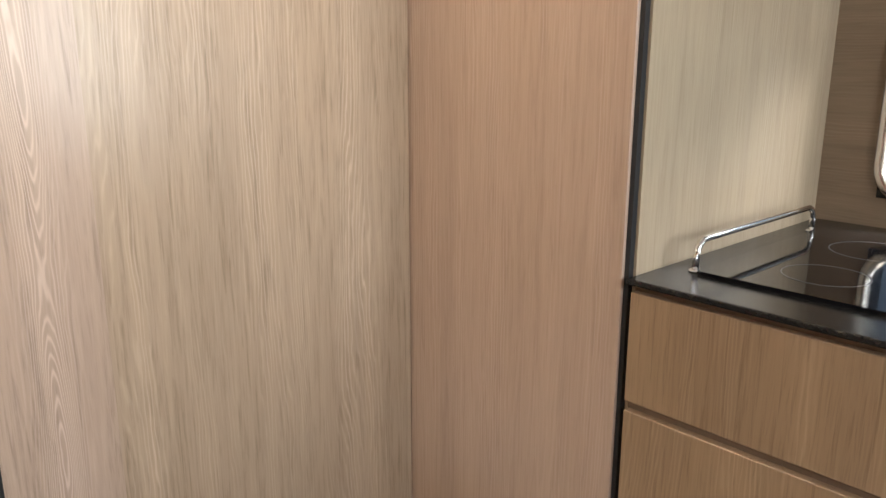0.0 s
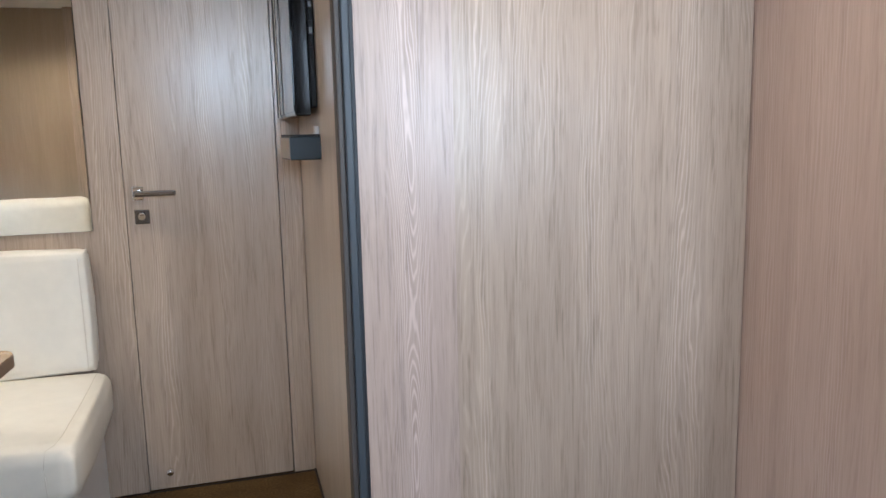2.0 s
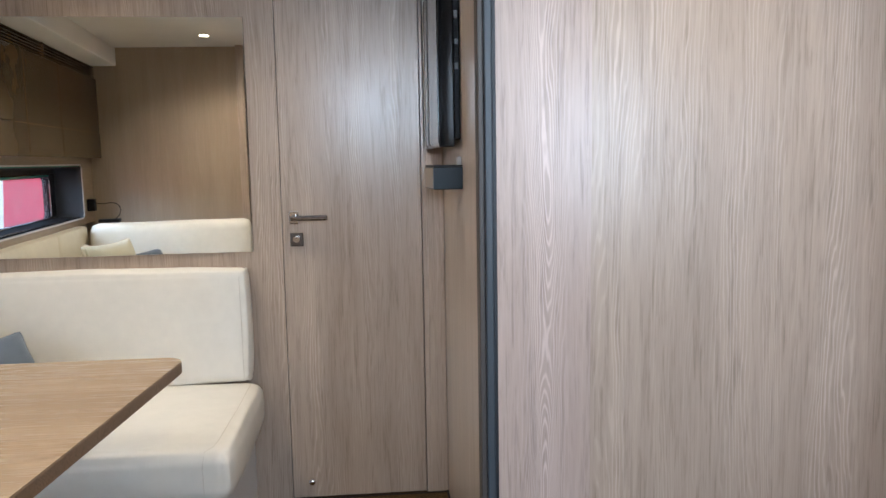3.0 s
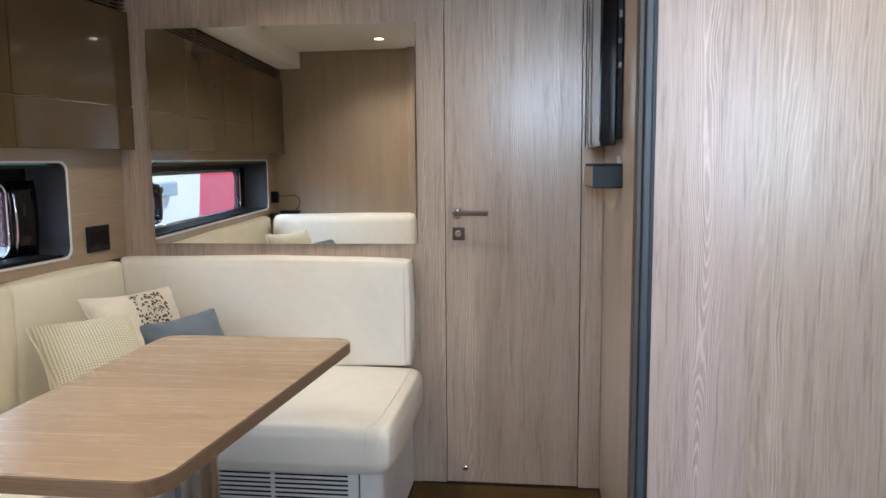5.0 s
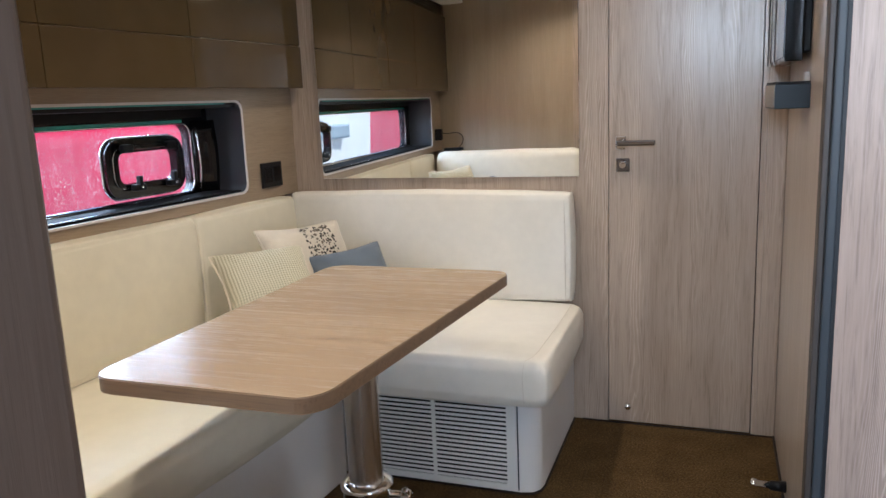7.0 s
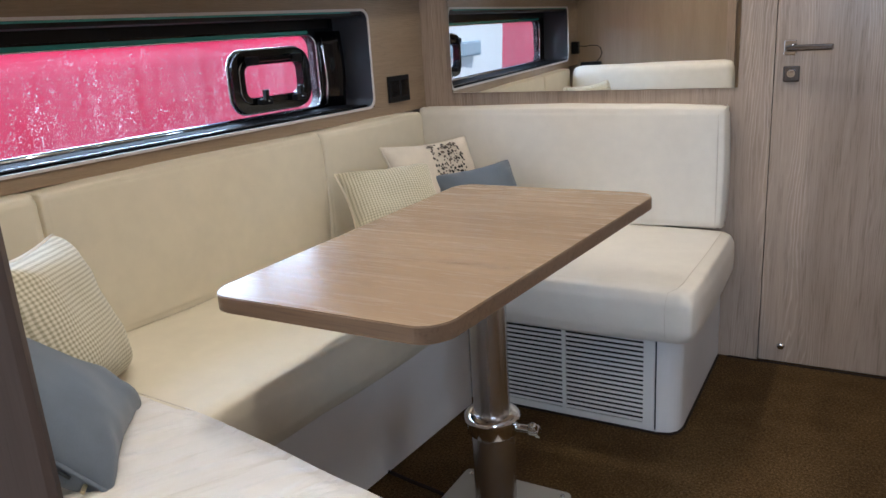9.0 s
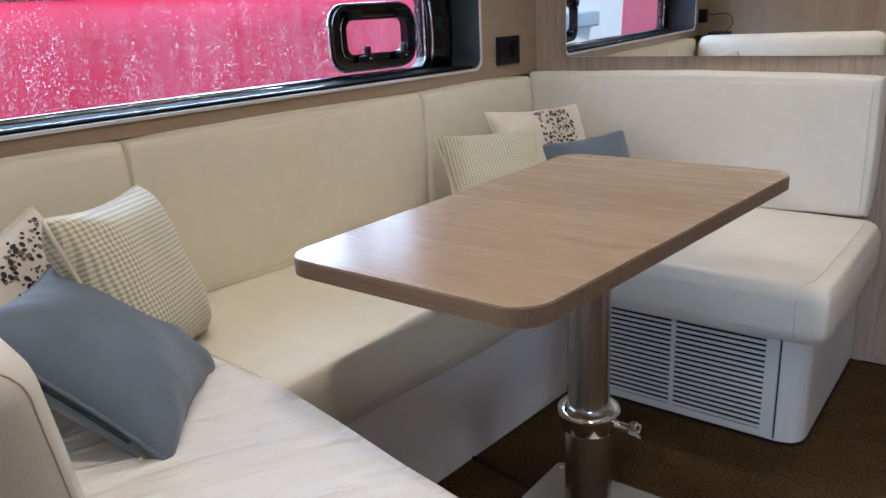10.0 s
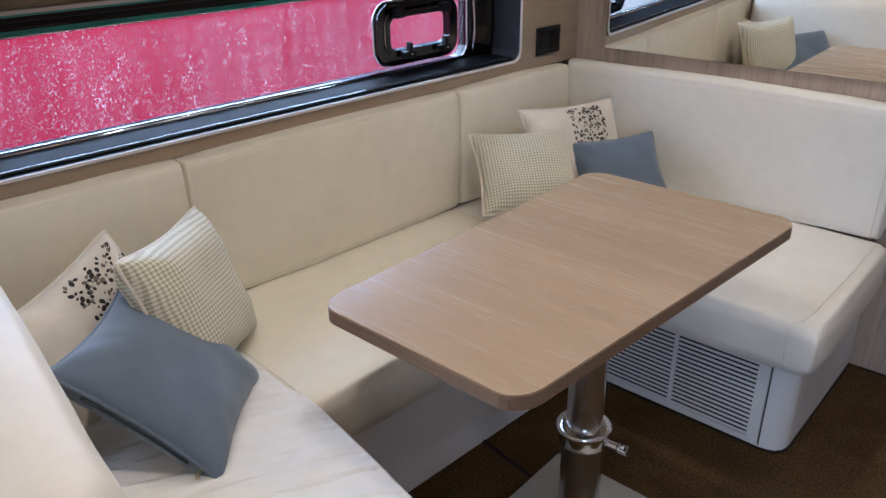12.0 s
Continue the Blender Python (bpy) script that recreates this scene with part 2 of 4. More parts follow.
GLASS = bpy.data.materials.new("wet_window_glass")
GLASS.use_nodes = True
n_ = Net(GLASS)
n_.b.inputs["Base Color"].default_value = (1, 1, 1, 1)
n_.b.inputs["Roughness"].default_value = 0.0
n_.b.inputs["Transmission Weight"].default_value = 1.0
n_.b.inputs["IOR"].default_value = 1.02
clump = n_.ramp(n_.noise(n_.coords((1, 1, 0.5)), 8.0, 4.0, 0.7), [(0.35, (0.25, 0.25, 0.25)), (0.65, (1, 1, 1))])
drops = None
for size, reach in ((115.0, 0.22), (240.0, 0.30)):
    vd = n_.node("TexVoronoi", Scale=size)
    n_.link(n_.coords((1, 1, 0.7)), vd.inputs["Vector"])
    rnd = n_.t.nodes.new("ShaderNodeSeparateColor")
    n_.link(vd.outputs["Color"], rnd.inputs[0])
    one = n_.math("MULTIPLY", n_.math("LESS_THAN", vd.outputs["Distance"], n_.math("MULTIPLY", rnd.outputs[0], reach)), clump)
    drops = one if drops is None else n_.math("MAXIMUM", drops, one)
haze = n_.ramp(n_.noise(n_.coords((1, 1, 0.25)), 9.0, 5.0, 0.65), [(0.35, (0.03, 0.03, 0.03)), (0.8, (0.16, 0.16, 0.16))])
film_ = n_.node("BsdfDiffuse", Color=(0.85, 0.8, 0.82, 1))
trans = n_.node("BsdfTranslucent", Color=(0.9, 0.86, 0.88, 1))
add = n_.t.nodes.new("ShaderNodeMixShader")
add.inputs[0].default_value = 0.75
n_.link(film_.outputs[0], add.inputs[1])
n_.link(trans.outputs[0], add.inputs[2])
mixs = n_.t.nodes.new("ShaderNodeMixShader")
n_.link(n_.math("ADD", n_.math("MULTIPLY", drops, 0.74), n_.math("MULTIPLY", haze, 0.22)), mixs.inputs[0])
n_.link(n_.b.outputs[0], mixs.inputs[1])
n_.link(add.outputs[0], mixs.inputs[2])
n_.link(mixs.outputs[0], n_.t.nodes["Material Output"].inputs[0])

RED = mat("red_boat_paint", (0.62, 0.028, 0.055), 0.35)
n_ = Net(RED)
n_.color(n_.ramp(n_.noise(n_.coords((1, 1, 0.3)), 1.2, 5.0), [(0.3, (0.55, 0.012, 0.060)), (0.7, (0.68, 0.030, 0.092))]))
GELCOAT = mat("white_gelcoat", (0.8, 0.8, 0.78), 0.3)
WATER = mat("harbour_water", (0.03, 0.06, 0.06), 0.08)
n_ = Net(WATER)
n_.bump(n_.noise(n_.coords(), 2.5, 5.0), 0.5, 0.15)
LAMP = mat("downlight_lens", (1, 1, 1), 0.3)
LAMP.node_tree.nodes["Principled BSDF"].inputs["Emission Color"].default_value = (1.0, 0.80, 0.52, 1)
LAMP.node_tree.nodes["Principled BSDF"].inputs["Emission Strength"].default_value = 30

# ---- mesh helpers ----


def part(name, bm, material, parent=None, label="", smooth=False, m=None):
    """Links a bmesh as one mesh object, under parent if given."""
    if m is not None:
        bm.transform(m)
    me = bpy.data.meshes.new(name)
    bmesh.ops.recalc_face_normals(bm, faces=bm.faces)
    if smooth:
        for f in bm.faces:
            f.smooth = True
    bm.to_mesh(me)
    bm.free()
    me.materials.append(material)
    ob = new(name, me)
    if parent is not None:
        ob.parent = parent
        ob.matrix_parent_inverse = parent.matrix_basis.inverted()
    if label:
        ob["label"] = label
    return ob


def thing(name, at, label, category, group="", kind=""):
    ob = new(name)
    ob.empty_display_size = 0.05
    ob.location = at
    return tagged(ob, label, category, group, kind)


def structure(name, bm, material, label, category, m=None):
    return tagged(part(name, bm, material, None, "", False, m), label, category, "", "structure")


def add_box(bm, x0, x1, y0, y1, z0, z1, bevel=0.0, seg=2):
    r = bmesh.ops.create_cube(bm, size=1, matrix=Matrix.LocRotScale(((x0 + x1) / 2, (y0 + y1) / 2, (z0 + z1) / 2), None, (x1 - x0, y1 - y0, z1 - z0)))
    if bevel:
        ed = list({e for v in r["verts"] for e in v.link_edges})
        bmesh.ops.bevel(bm, geom=ed, offset=bevel, segments=seg, affect="EDGES", profile=0.5)
    return bm


def box(*a, bevel=0.0, seg=2):
    return add_box(bmesh.new(), *a, bevel=bevel, seg=seg)


def add_cyl(bm, a, b, r0, r1=None, seg=24):
    a, b = Vector(a), Vector(b)
    d = b - a
    q = d.to_track_quat("Z", "Y").to_matrix().to_4x4()
    bmesh.ops.create_cone(bm, cap_ends=True, segments=seg, radius1=r0, radius2=r0 if r1 is None else r1, depth=d.length,
                          matrix=Matrix.Translation((a + b) / 2) @ q)
    return bm


def cyl(a, b, r0, r1=None, seg=24):
    return add_cyl(bmesh.new(), a, b, r0, r1, seg)


def lathe(profile, at, seg=32):
    """A turned shape round the upright axis through at, from (radius, height) pairs."""
    bm = bmesh.new()
    rings = []
    for r, z in profile:
        rings.append([bm.verts.new((at[0] + r * math.cos(2 * math.pi * i / seg), at[1] + r * math.sin(2 * math.pi * i / seg), at[2] + z)) for i in range(seg)])
    for a, b in zip(rings, rings[1:]):
        for i in range(seg):
            bm.faces.new((a[i], a[(i + 1) % seg], b[(i + 1) % seg], b[i]))
    bm.faces.new(rings[0][::-1])
    bm.faces.new(rings[-1])
    return bm


def tube(points, r, seg=10, closed=False):
    """A round bar along a line of points."""
    bm = bmesh.new()
    pts = [Vector(p) for p in points]
    n = len(pts)
    rings = []
    up = Vector((0, 0, 1))
    for i, p in enumerate(pts):
        a = pts[(i - 1) % n] if closed or i else p
        b = pts[(i + 1) % n] if closed or i < n - 1 else p
        d = (b - a).normalized()
        s = d.cross(up)
        if s.length < 0.05:
            s = d.cross(Vector((0, 1, 0)))
        s.normalize()
        w = s.cross(d).normalized()
        rings.append([bm.verts.new(p + r * (math.cos(2 * math.pi * j / seg) * s + math.sin(2 * math.pi * j / seg) * w)) for j in range(seg)])
    for i in range(n if closed else n - 1):
        a, b = rings[i], rings[(i + 1) % n]
        for j in range(seg):
            bm.faces.new((a[j], a[(j + 1) % seg], b[(j + 1) % seg], b[j]))
    if not closed:
        bm.faces.new(rings[0][::-1])
        bm.faces.new(rings[-1])
    return bm


def rounded_outline(x0, x1, y0, y1, r, seg=6, radii=None):
    rr = radii or (r, r, r, r)
    out = []
    for (cx, cy, a0), q in zip(((x1, y1, 0), (x0, y1, 90), (x0, y0, 180), (x1, y0, 270)), rr):
        sx = 1 if cx == x1 else -1
        sy = 1 if cy == y1 else -1
        for i in range(seg + 1):
            a = radians(a0 + 90 * i / seg)
            out.append((cx - sx * q + q * math.cos(a), cy - sy * q + q * math.sin(a)))
    return out


def prism(outline, z0, z1, bevel=0.0):
    bm = bmesh.new()
    lo = [bm.verts.new((x, y, z0)) for x, y in outline]
    hi = [bm.verts.new((x, y, z1)) for x, y in outline]
    n = len(lo)
    for i in range(n):
        bm.faces.new((lo[i], lo[(i + 1) % n], hi[(i + 1) % n], hi[i]))
    f0, f1 = bm.faces.new(lo[::-1]), bm.faces.new(hi)
    if bevel:
        bmesh.ops.bevel(bm, geom=list(f0.edges) + list(f1.edges), offset=bevel, segments=2, affect="EDGES", profile=0.5)
    return bm


def ring_prism(outer, inner, z0, z1):
    """A flat frame between two outlines of equal count."""
    bm = bmesh.new()
    n = len(outer)
    v = [[bm.verts.new((x, y, z)) for x, y in o] for o in (outer, inner) for z in (z0, z1)]
    for i in range(n):
        j = (i + 1) % n
        bm.faces.new((v[0][i], v[0][j], v[1][j], v[1][i]))
        bm.faces.new((v[2][j], v[2][i], v[3][i], v[3][j]))
        bm.faces.new((v[1][i], v[1][j], v[3][j], v[3][i]))
        bm.faces.new((v[0][j], v[0][i], v[2][i], v[2][j]))
    return bm


def soft_box(x0, x1, y0, y1, z0, z1, r, puff=0.006, seed=0.0, wrinkle=0.0, cell=0.05):
    """An upholstered block: rounded edges, slightly swollen faces, shallow wrinkles on top."""
    lo, hi = Vector((x0, y0, z0)), Vector((x1, y1, z1))
    c, h = (lo + hi) / 2, (hi - lo) / 2

    def axis(k):
        t = [-h[k] + r * f for f in (0, 0.2, 0.45, 0.72, 1.0)]
        n = max(2, int((2 * h[k] - 2 * r) / cell))
        t += [-h[k] + r + (2 * h[k] - 2 * r) * i / n for i in range(1, n)]
        return t + [h[k] - r * f for f in (1.0, 0.72, 0.45, 0.2, 0)]

    ax = [axis(k) for k in range(3)]
    bm = bmesh.new()
    cache = {}

    def vert(p):
        key = tuple(round(q, 5) for q in p)
        if key in cache:
            return cache[key]
        p = Vector(p)
        inner = Vector([max(-h[k] + r, min(h[k] - r, p[k])) for k in range(3)])
        d = p - inner
        nrm = d.normalized() if d.length > 1e-6 else Vector((0, 0, 1))
        q = inner + nrm * r
        bulge = 1.0
        for k in range(3):
            e = abs(p[k]) / h[k]
            if abs(nrm[k]) < 0.6:
                bulge *= 1 - e ** 2.2
        off = puff * bulge
        s = Vector((p.x * 3.1 + seed, p.y * 3.1, p.z * 3.1))
        off += 0.0035 * (noise.noise(s) + 0.5 * noise.noise(s * 2.7))
        if wrinkle and nrm.z > 0:
            along, across = 0.6 * p.x + 0.8 * p.y, 0.6 * p.y - 0.8 * p.x
            fade = (1 - (abs(p.x) / h.x) ** 4) * (1 - (abs(p.y) / h.y) ** 4)
            ridge = noise.noise(Vector((along * 4.5 + seed, across * 24 + 2.5 * noise.noise(s), seed)))
            off += wrinkle * nrm.z ** 2 * fade * (max(0.0, ridge) * 1.2 - 0.25 * abs(ridge))
        cache[key] = bm.verts.new(c + q + nrm * off)
        return cache[key]

    for k in range(3):
        a, b = [(1, 2), (2, 0), (0, 1)][k]
        for sgn in (-1, 1):
            for i in range(len(ax[a]) - 1):
                for j in range(len(ax[b]) - 1):
                    quad = []
                    for u, w in ((i, j), (i + 1, j), (i + 1, j + 1), (i, j + 1)):
                        p = [0, 0, 0]
                        p[k], p[a], p[b] = sgn * h[k], ax[a][u], ax[b][w]
                        quad.append(vert(p))
                    if len(set(quad)) == 4:
                        bm.faces.new(quad)
    return bm


PORT = Matrix.Translation((-1.148, 2.418, 0)) @ Matrix.Rotation(-math.atan(0.072), 4, "Z")
WALLN = Matrix.Translation((0.205, 0.262, 0)) @ Matrix.Rotation(-math.atan(-0.068), 4, "Z")
POST = Matrix.Translation((0.235, 0.262, 0)) @ Matrix.Rotation(-math.atan(0.165), 4, "Z")
NEAR = Matrix.Translation((0.19, 0.305, 0)) @ Matrix.Rotation(-math.atan(0.165), 4, "Z")

YZ = Matrix(((0, 0, 1, 0), (1, 0, 0, 0), (0, 1, 0, 0), (0, 0, 0, 1)))  # outline in the y-z plane, thickness along x
XZ = Matrix(((1, 0, 0, 0), (0, 0, -1, 0), (0, 1, 0, 0), (0, 0, 0, 1)))  # outline in the x-z plane, thickness along -y

# ---- structure ----
structure("floor", box(-1.6, 2.7, -1.9, 2.9, -0.03, 0), CARPET, "brown short-pile carpet covering the cabin floor", "floor")

bm = bmesh.new()
add_box(bm, -1.6, 2.7, -1.1, 2.9, 2.02, 2.06)
add_box(bm, 1.4, 2.7, -1.9, -1.1, 2.02, 2.06)
add_box(bm, -1.6, -0.2, -1.9, -1.1, 2.02, 2.06)
structure("ceiling", bm, CEILING, "off-white vinyl cabin ceiling with recessed downlights", "ceiling")

# port hull lining with the window opening
bm = bmesh.new()
WY0, WY1, WZ0, WZ1 = -1.985, 0.035, 0.918, 1.257
add_box(bm, -0.09, 0, -2.3, WY0, 0.88, 2.02)
add_box(bm, -0.09, 0, WY1, 0.45, 0.88, 2.02)
add_box(bm, -0.09, 0, WY0, WY1, 0.88, WZ0)
add_box(bm, -0.09, 0, WY0, WY1, WZ1, 2.02)
add_box(bm, -0.09, -0.064, -2.3, 0.45, 0, 0.88)
wall_port = structure("wall_port", bm, TAUPE_WALL, "taupe oak-veneered hull side behind the sofa", "wall", PORT)

wall_forward = structure("wall_forward", box(-1.35, 2.6, 2.818, 2.85, 0, 2.02), SEAM_DARK, "oak-veneered forward bulkhead with mirror and door", "wall")
part("veneer_panel", box(-1.35, 0.1515, 2.777, 2.818, 0, 2.02), OAK, wall_forward)
part("veneer_panel", box(0.6555, 2.6, 2.777, 2.818, 0, 2.02), OAK, wall_forward)
part("veneer_panel", box(0.153, 0.654, 2.777, 2.818, 1.93, 2.02), OAK, wall_forward)
casing = structure("trim", box(0.672, 0.733, 2.770, 2.777, 0, 2.02, bevel=0.002), OAK, "oak door casing strip beside the cabin door", "trim")
part("shadow_edge", box(0.6640, 0.6685, 2.7660, 2.7695, 1.292, 2.02), SEAM_DARK, casing, "dark panel edge")
part("pale_panel", box(0.6690, 0.733, 2.7620, 2.7695, 1.290, 2.02, bevel=0.001, seg=1), mat("pale_panel_paint", (0.62, 0.57, 0.48), 0.35), casing, "pale cream upper panel")

SEAM_A, SEAM_B = Vector((-0.668, 1.661, 0.003)), Vector((-0.462, 1.628, 0.003))
EDGING = mat("dark_carpet_binding", (0.020, 0.011, 0.006), 0.9)
structure("carpet_edge", box(0.727, 0.7345, 1.64, 2.768, 0.0005, 0.010, bevel=0.003), EDGING, "dark bound carpet edge along the passage", "carpet edge")
structure("carpet_edge", box(0.056, 0.727, 2.763, 2.7695, 0.0005, 0.006, bevel=0.002), EDGING, "dark bound carpet edge below the door", "carpet edge")
structure("carpet_edge", box(0.0225, 0.030, 2.21, 2.763, 0.0005, 0.008, bevel=0.003), EDGING, "dark bound carpet edge beside the sofa base", "carpet edge")

structure("carpet_seam", tube([SEAM_A + (SEAM_B - SEAM_A) * (k / 8) + Vector((0.006 * math.sin(k * 1.3), 0, 0.0)) for k in range(9)], 0.005, 8), EDGING,
          "puckered dark seam in the carpet beside the table foot", "carpet edge")

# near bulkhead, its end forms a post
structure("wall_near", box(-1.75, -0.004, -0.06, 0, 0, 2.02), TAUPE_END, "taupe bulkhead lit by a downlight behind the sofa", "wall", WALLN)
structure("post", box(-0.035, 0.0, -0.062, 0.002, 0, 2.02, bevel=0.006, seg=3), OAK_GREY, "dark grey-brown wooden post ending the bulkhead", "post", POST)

# tall unit between the door passage and the galley
structure("wall_passage", box(0.735, 0.76, 1.64, 2.777, 0, 2.02), oak("passage_lining", (0.50, 0.425, 0.355), contrast=0.25, cathedral=0.05),
          "pale beige veneered passage side wall", "wall")
part_wall = structure("wall_partition", box(0.742, 1.70, 1.602, 1.66, 0, 2.02), OAK, "broad oak-veneered partition between saloon and galley", "wall")
part("veneer_panel", box(0.737, 0.9380, 1.590, 1.602, 0.0, 2.02), OAK_PALE, part_wall, "pale oak strip with cathedral grain")
part("veneer_panel", box(0.9381, 1.656, 1.590, 1.602, 0.0, 2.02), OAK, part_wall)
seal = structure("edge_seal", box(0.713, 0.730, 1.588, 1.640, 0, 2.02, bevel=0.004, seg=3), SEAL, "blue-grey rubber edge seal on the partition", "trim")
part("dark_lip", box(0.730, 0.7365, 1.5895, 1.640, 0, 2.02), SEAL_GAP_DARK, seal)
part("inner_lip", box(0.700, 0.713, 1.596, 1.640, 0, 2.02, bevel=0.003), mat("brown_lip", (0.06, 0.05, 0.045), 0.5), seal)
side = structure("wall_galley_end", box(1.660, 1.70, 0.984, 1.600, 0, 2.02, bevel=0.001, seg=1), OAK_LIT_SIDE, "oak tall cabinet side facing the walkway, rosier light painted in", "wall")
# dark strip that paints the shadow in the gap at the panel's end
structure("gap_shade_strip", box(1.668, 1.70, 0.974, 0.9838, 0, 2.02), SEAL_GAP_DARK, "dark strip painting the shade of the gap beside the galley", "trim")
structure("wall_galley_side", box(1.682, 2.6, 0.968, 1.02, 0, 2.02), oak("galley_lining", (0.40, 0.32, 0.235), contrast=0.5, cathedral=0.1), "pale veneered wall beside the hob", "wall")
bm = bmesh.new()
GY0, GY1, GZ0, GZ1 = -0.35, 0.83, 0.91, 1.33
add_box(bm, 2.47, 2.55, -1.9, GY0, 0, 2.02)
add_box(bm, 2.47, 2.55, GY1, 1.0, 0, 2.02)
add_box(bm, 2.47, 2.55, GY0, GY1, 0, GZ0)
add_box(bm, 2.47, 2.55, GY0, GY1, GZ1, 2.02)
structure("wall_starboard", bm, oak("galley_back_lining", (0.22, 0.155, 0.105), axis="y", contrast=0.5, cathedral=0.1), "brown veneered hull side behind the galley", "wall")
bm = bmesh.new()
add_box(bm, -1.6, -0.10, -1.85, -1.8, 0, 2.02)
add_box(bm, 2.28, 2.7, -1.85, -1.8, 0, 2.02)
add_box(bm, -0.10, 0.94, -1.85, -1.8, 0, 1.46)
add_box(bm, 0.94, 1.68, -1.85, -1.8, 0, 2.02)
add_box(bm, 1.68, 2.28, -1.85, -1.8, 0, 0.92)
structure("wall_aft", bm, OAK, "oak-veneered aft bulkhead", "wall")
structure("wall_aft_side", box(-0.32, -0.27, -1.8, 0.30, 0, 2.02), OAK, "oak-veneered side of the companionway", "wall")

# ---- port window ----


def ring_loft(outlines, wall=0.006):
    """A thin moulded liner through outlines of equal count, each given with its depth."""
    bm = bmesh.new()
    rows = [[bm.verts.new((x, y, z)) for x, y in o] for o, z in outlines]
    n = len(rows[0])
    for a, b in zip(rows, rows[1:]):
        for i in range(n):
            bm.faces.new((a[i], a[(i + 1) % n], b[(i + 1) % n], b[i]))
    bmesh.ops.solidify(bm, geom=bm.faces[:], thickness=wall)
    return bm


DEEP = -0.175  # the glass lies this far outside the lining
win = thing("window_1", PORT @ Vector((DEEP, -0.8, 0.92)), "long hull window with black frame and rain-spotted glass", "window", kind="structure")
inner = rounded_outline(WY0 + 0.005, WY1 - 0.005, WZ0 + 0.005, WZ1 - 0.005, 0.034)
deep = rounded_outline(WY0 + 0.004, WY1 - 0.004, WZ0 + 0.004, WZ1 - 0.004, 0.034)
part("reveal", ring_loft([(inner, 0.001), (deep, DEEP - 0.01)]), GREY_REVEAL, win, "dark grey moulded reveal", m=PORT @ YZ)
lip_o = rounded_outline(WY0 - 0.003, WY1 + 0.003, WZ0 - 0.003, WZ1 + 0.003, 0.037)
part("reveal_trim", ring_prism(lip_o, inner, 0.001, 0.005), TRIM_WHITE, win, "pale edge trim", m=PORT @ YZ)
fo = rounded_outline(WY0 - 0.05, WY1 + 0.05, WZ0 - 0.05, WZ1 + 0.05, 0.02)
fi = rounded_outline(-1.87, -0.070, 0.932, 1.182, 0.045)
part("window_frame", ring_prism(fo, fi, DEEP - 0.025, DEEP + 0.015), BLACK, win, "glossy black frame", m=PORT @ YZ)
gl = part("pane", box(DEEP - 0.002, DEEP + 0.001, -1.91, -0.05, 0.92, 1.20), GLASS, win, "rain-spotted clear glass", m=PORT)
gl.visible_shadow = False
part("gasket", tube([(y, z, DEEP + 0.015) for y, z in rounded_outline(-1.873, -0.067, 0.929, 1.185, 0.047)], 0.0035, 8, True), CHROME, win, "bright gasket line", True, PORT @ YZ)
part("tinted_edge", box(DEEP + 0.0155, DEEP + 0.021, -1.85, -0.11, 1.188, 1.198), mat("teal_glass_edge", (0.06, 0.30, 0.27), 0.15), win, "teal tinted glass edge", m=PORT)
# curved black corner cover at the forward end
bm = bmesh.new()
cols = []
for i in range(9):
    a = i / 8
    y = -0.064 + 0.082 * a
    x = DEEP + 0.017 + 0.040 * math.sin(a * math.pi * 0.5) ** 2
    cols.append([bm.verts.new((x + 0.010 * math.sin(k / 6 * math.pi), y, 0.922 + 0.27 * k / 6)) for k in range(7)])
for a, b in zip(cols, cols[1:]):
    for k in range(6):
        bm.faces.new((a[k], b[k], b[k + 1], a[k + 1]))
ex = bmesh.ops.extrude_face_region(bm, geom=bm.faces[:])
bmesh.ops.translate(bm, verts=[v for v in ex["geom"] if isinstance(v, bmesh.types.BMVert)], vec=(-0.012, 0, 0))
part("corner_cover", bm, BLACK, win, "curved glossy black cover", True, PORT)
part("corner_rib", tube([(DEEP + 0.030 + 0.010 * math.sin(k / 6 * math.pi), -0.054, 0.935 + 0.235 * k / 6) for k in range(7)], 0.004, 8), CHROME, win, "bright rib on the corner cover", True, PORT)
part("lower_rail", box(DEEP + 0.016, -0.012, WY0 + 0.012, 0.02, 0.9200, 0.9295, bevel=0.004, seg=3), BLACK_SATIN, win, "black lower sill", m=PORT)
part("rail_groove", tube([(-0.022, WY0 + 0.02, 0.9305), (-0.022, 0.01, 0.9305)], 0.0020, 8), CHROME, win, "thin bright sill line", True, PORT)
part("sill_bead", tube([(DEEP + 0.030, WY0 + 0.03, 0.931), (DEEP + 0.030, -0.06, 0.931)], 0.010, 10), CHROME, win, "bright sill bead", True, PORT)
part("head_cover", box(DEEP + 0.016, -0.010, WY0 + 0.012, 0.02, 1.2345, 1.2515, bevel=0.004, seg=3), BLACK_MATT, win, "black head cover", m=PORT)
part("head_panel", box(DEEP + 0.0155, DEEP + 0.020, WY0 + 0.02, 0.0, 1.204, 1.2344), BLACK_MATT, win, "black panel over the glass", m=PORT)
part("head_glass_edge", box(-0.009, -0.004, WY0 + 0.03, -0.05, 1.2462, 1.2512), mat("teal_trim_edge", (0.10, 0.32, 0.30), 0.2), win, "thin teal edge under the lining", m=PORT)
HY0, HY1, HZ0, HZ1 = -0.476, -0.121, 0.950, 1.144
ho = rounded_outline(HY0, HY1, HZ0, HZ1, 0.058)
hi_ = rounded_outline(HY0 + 0.046, HY1 - 0.046, HZ0 + 0.048, HZ1 - 0.044, 0.026)
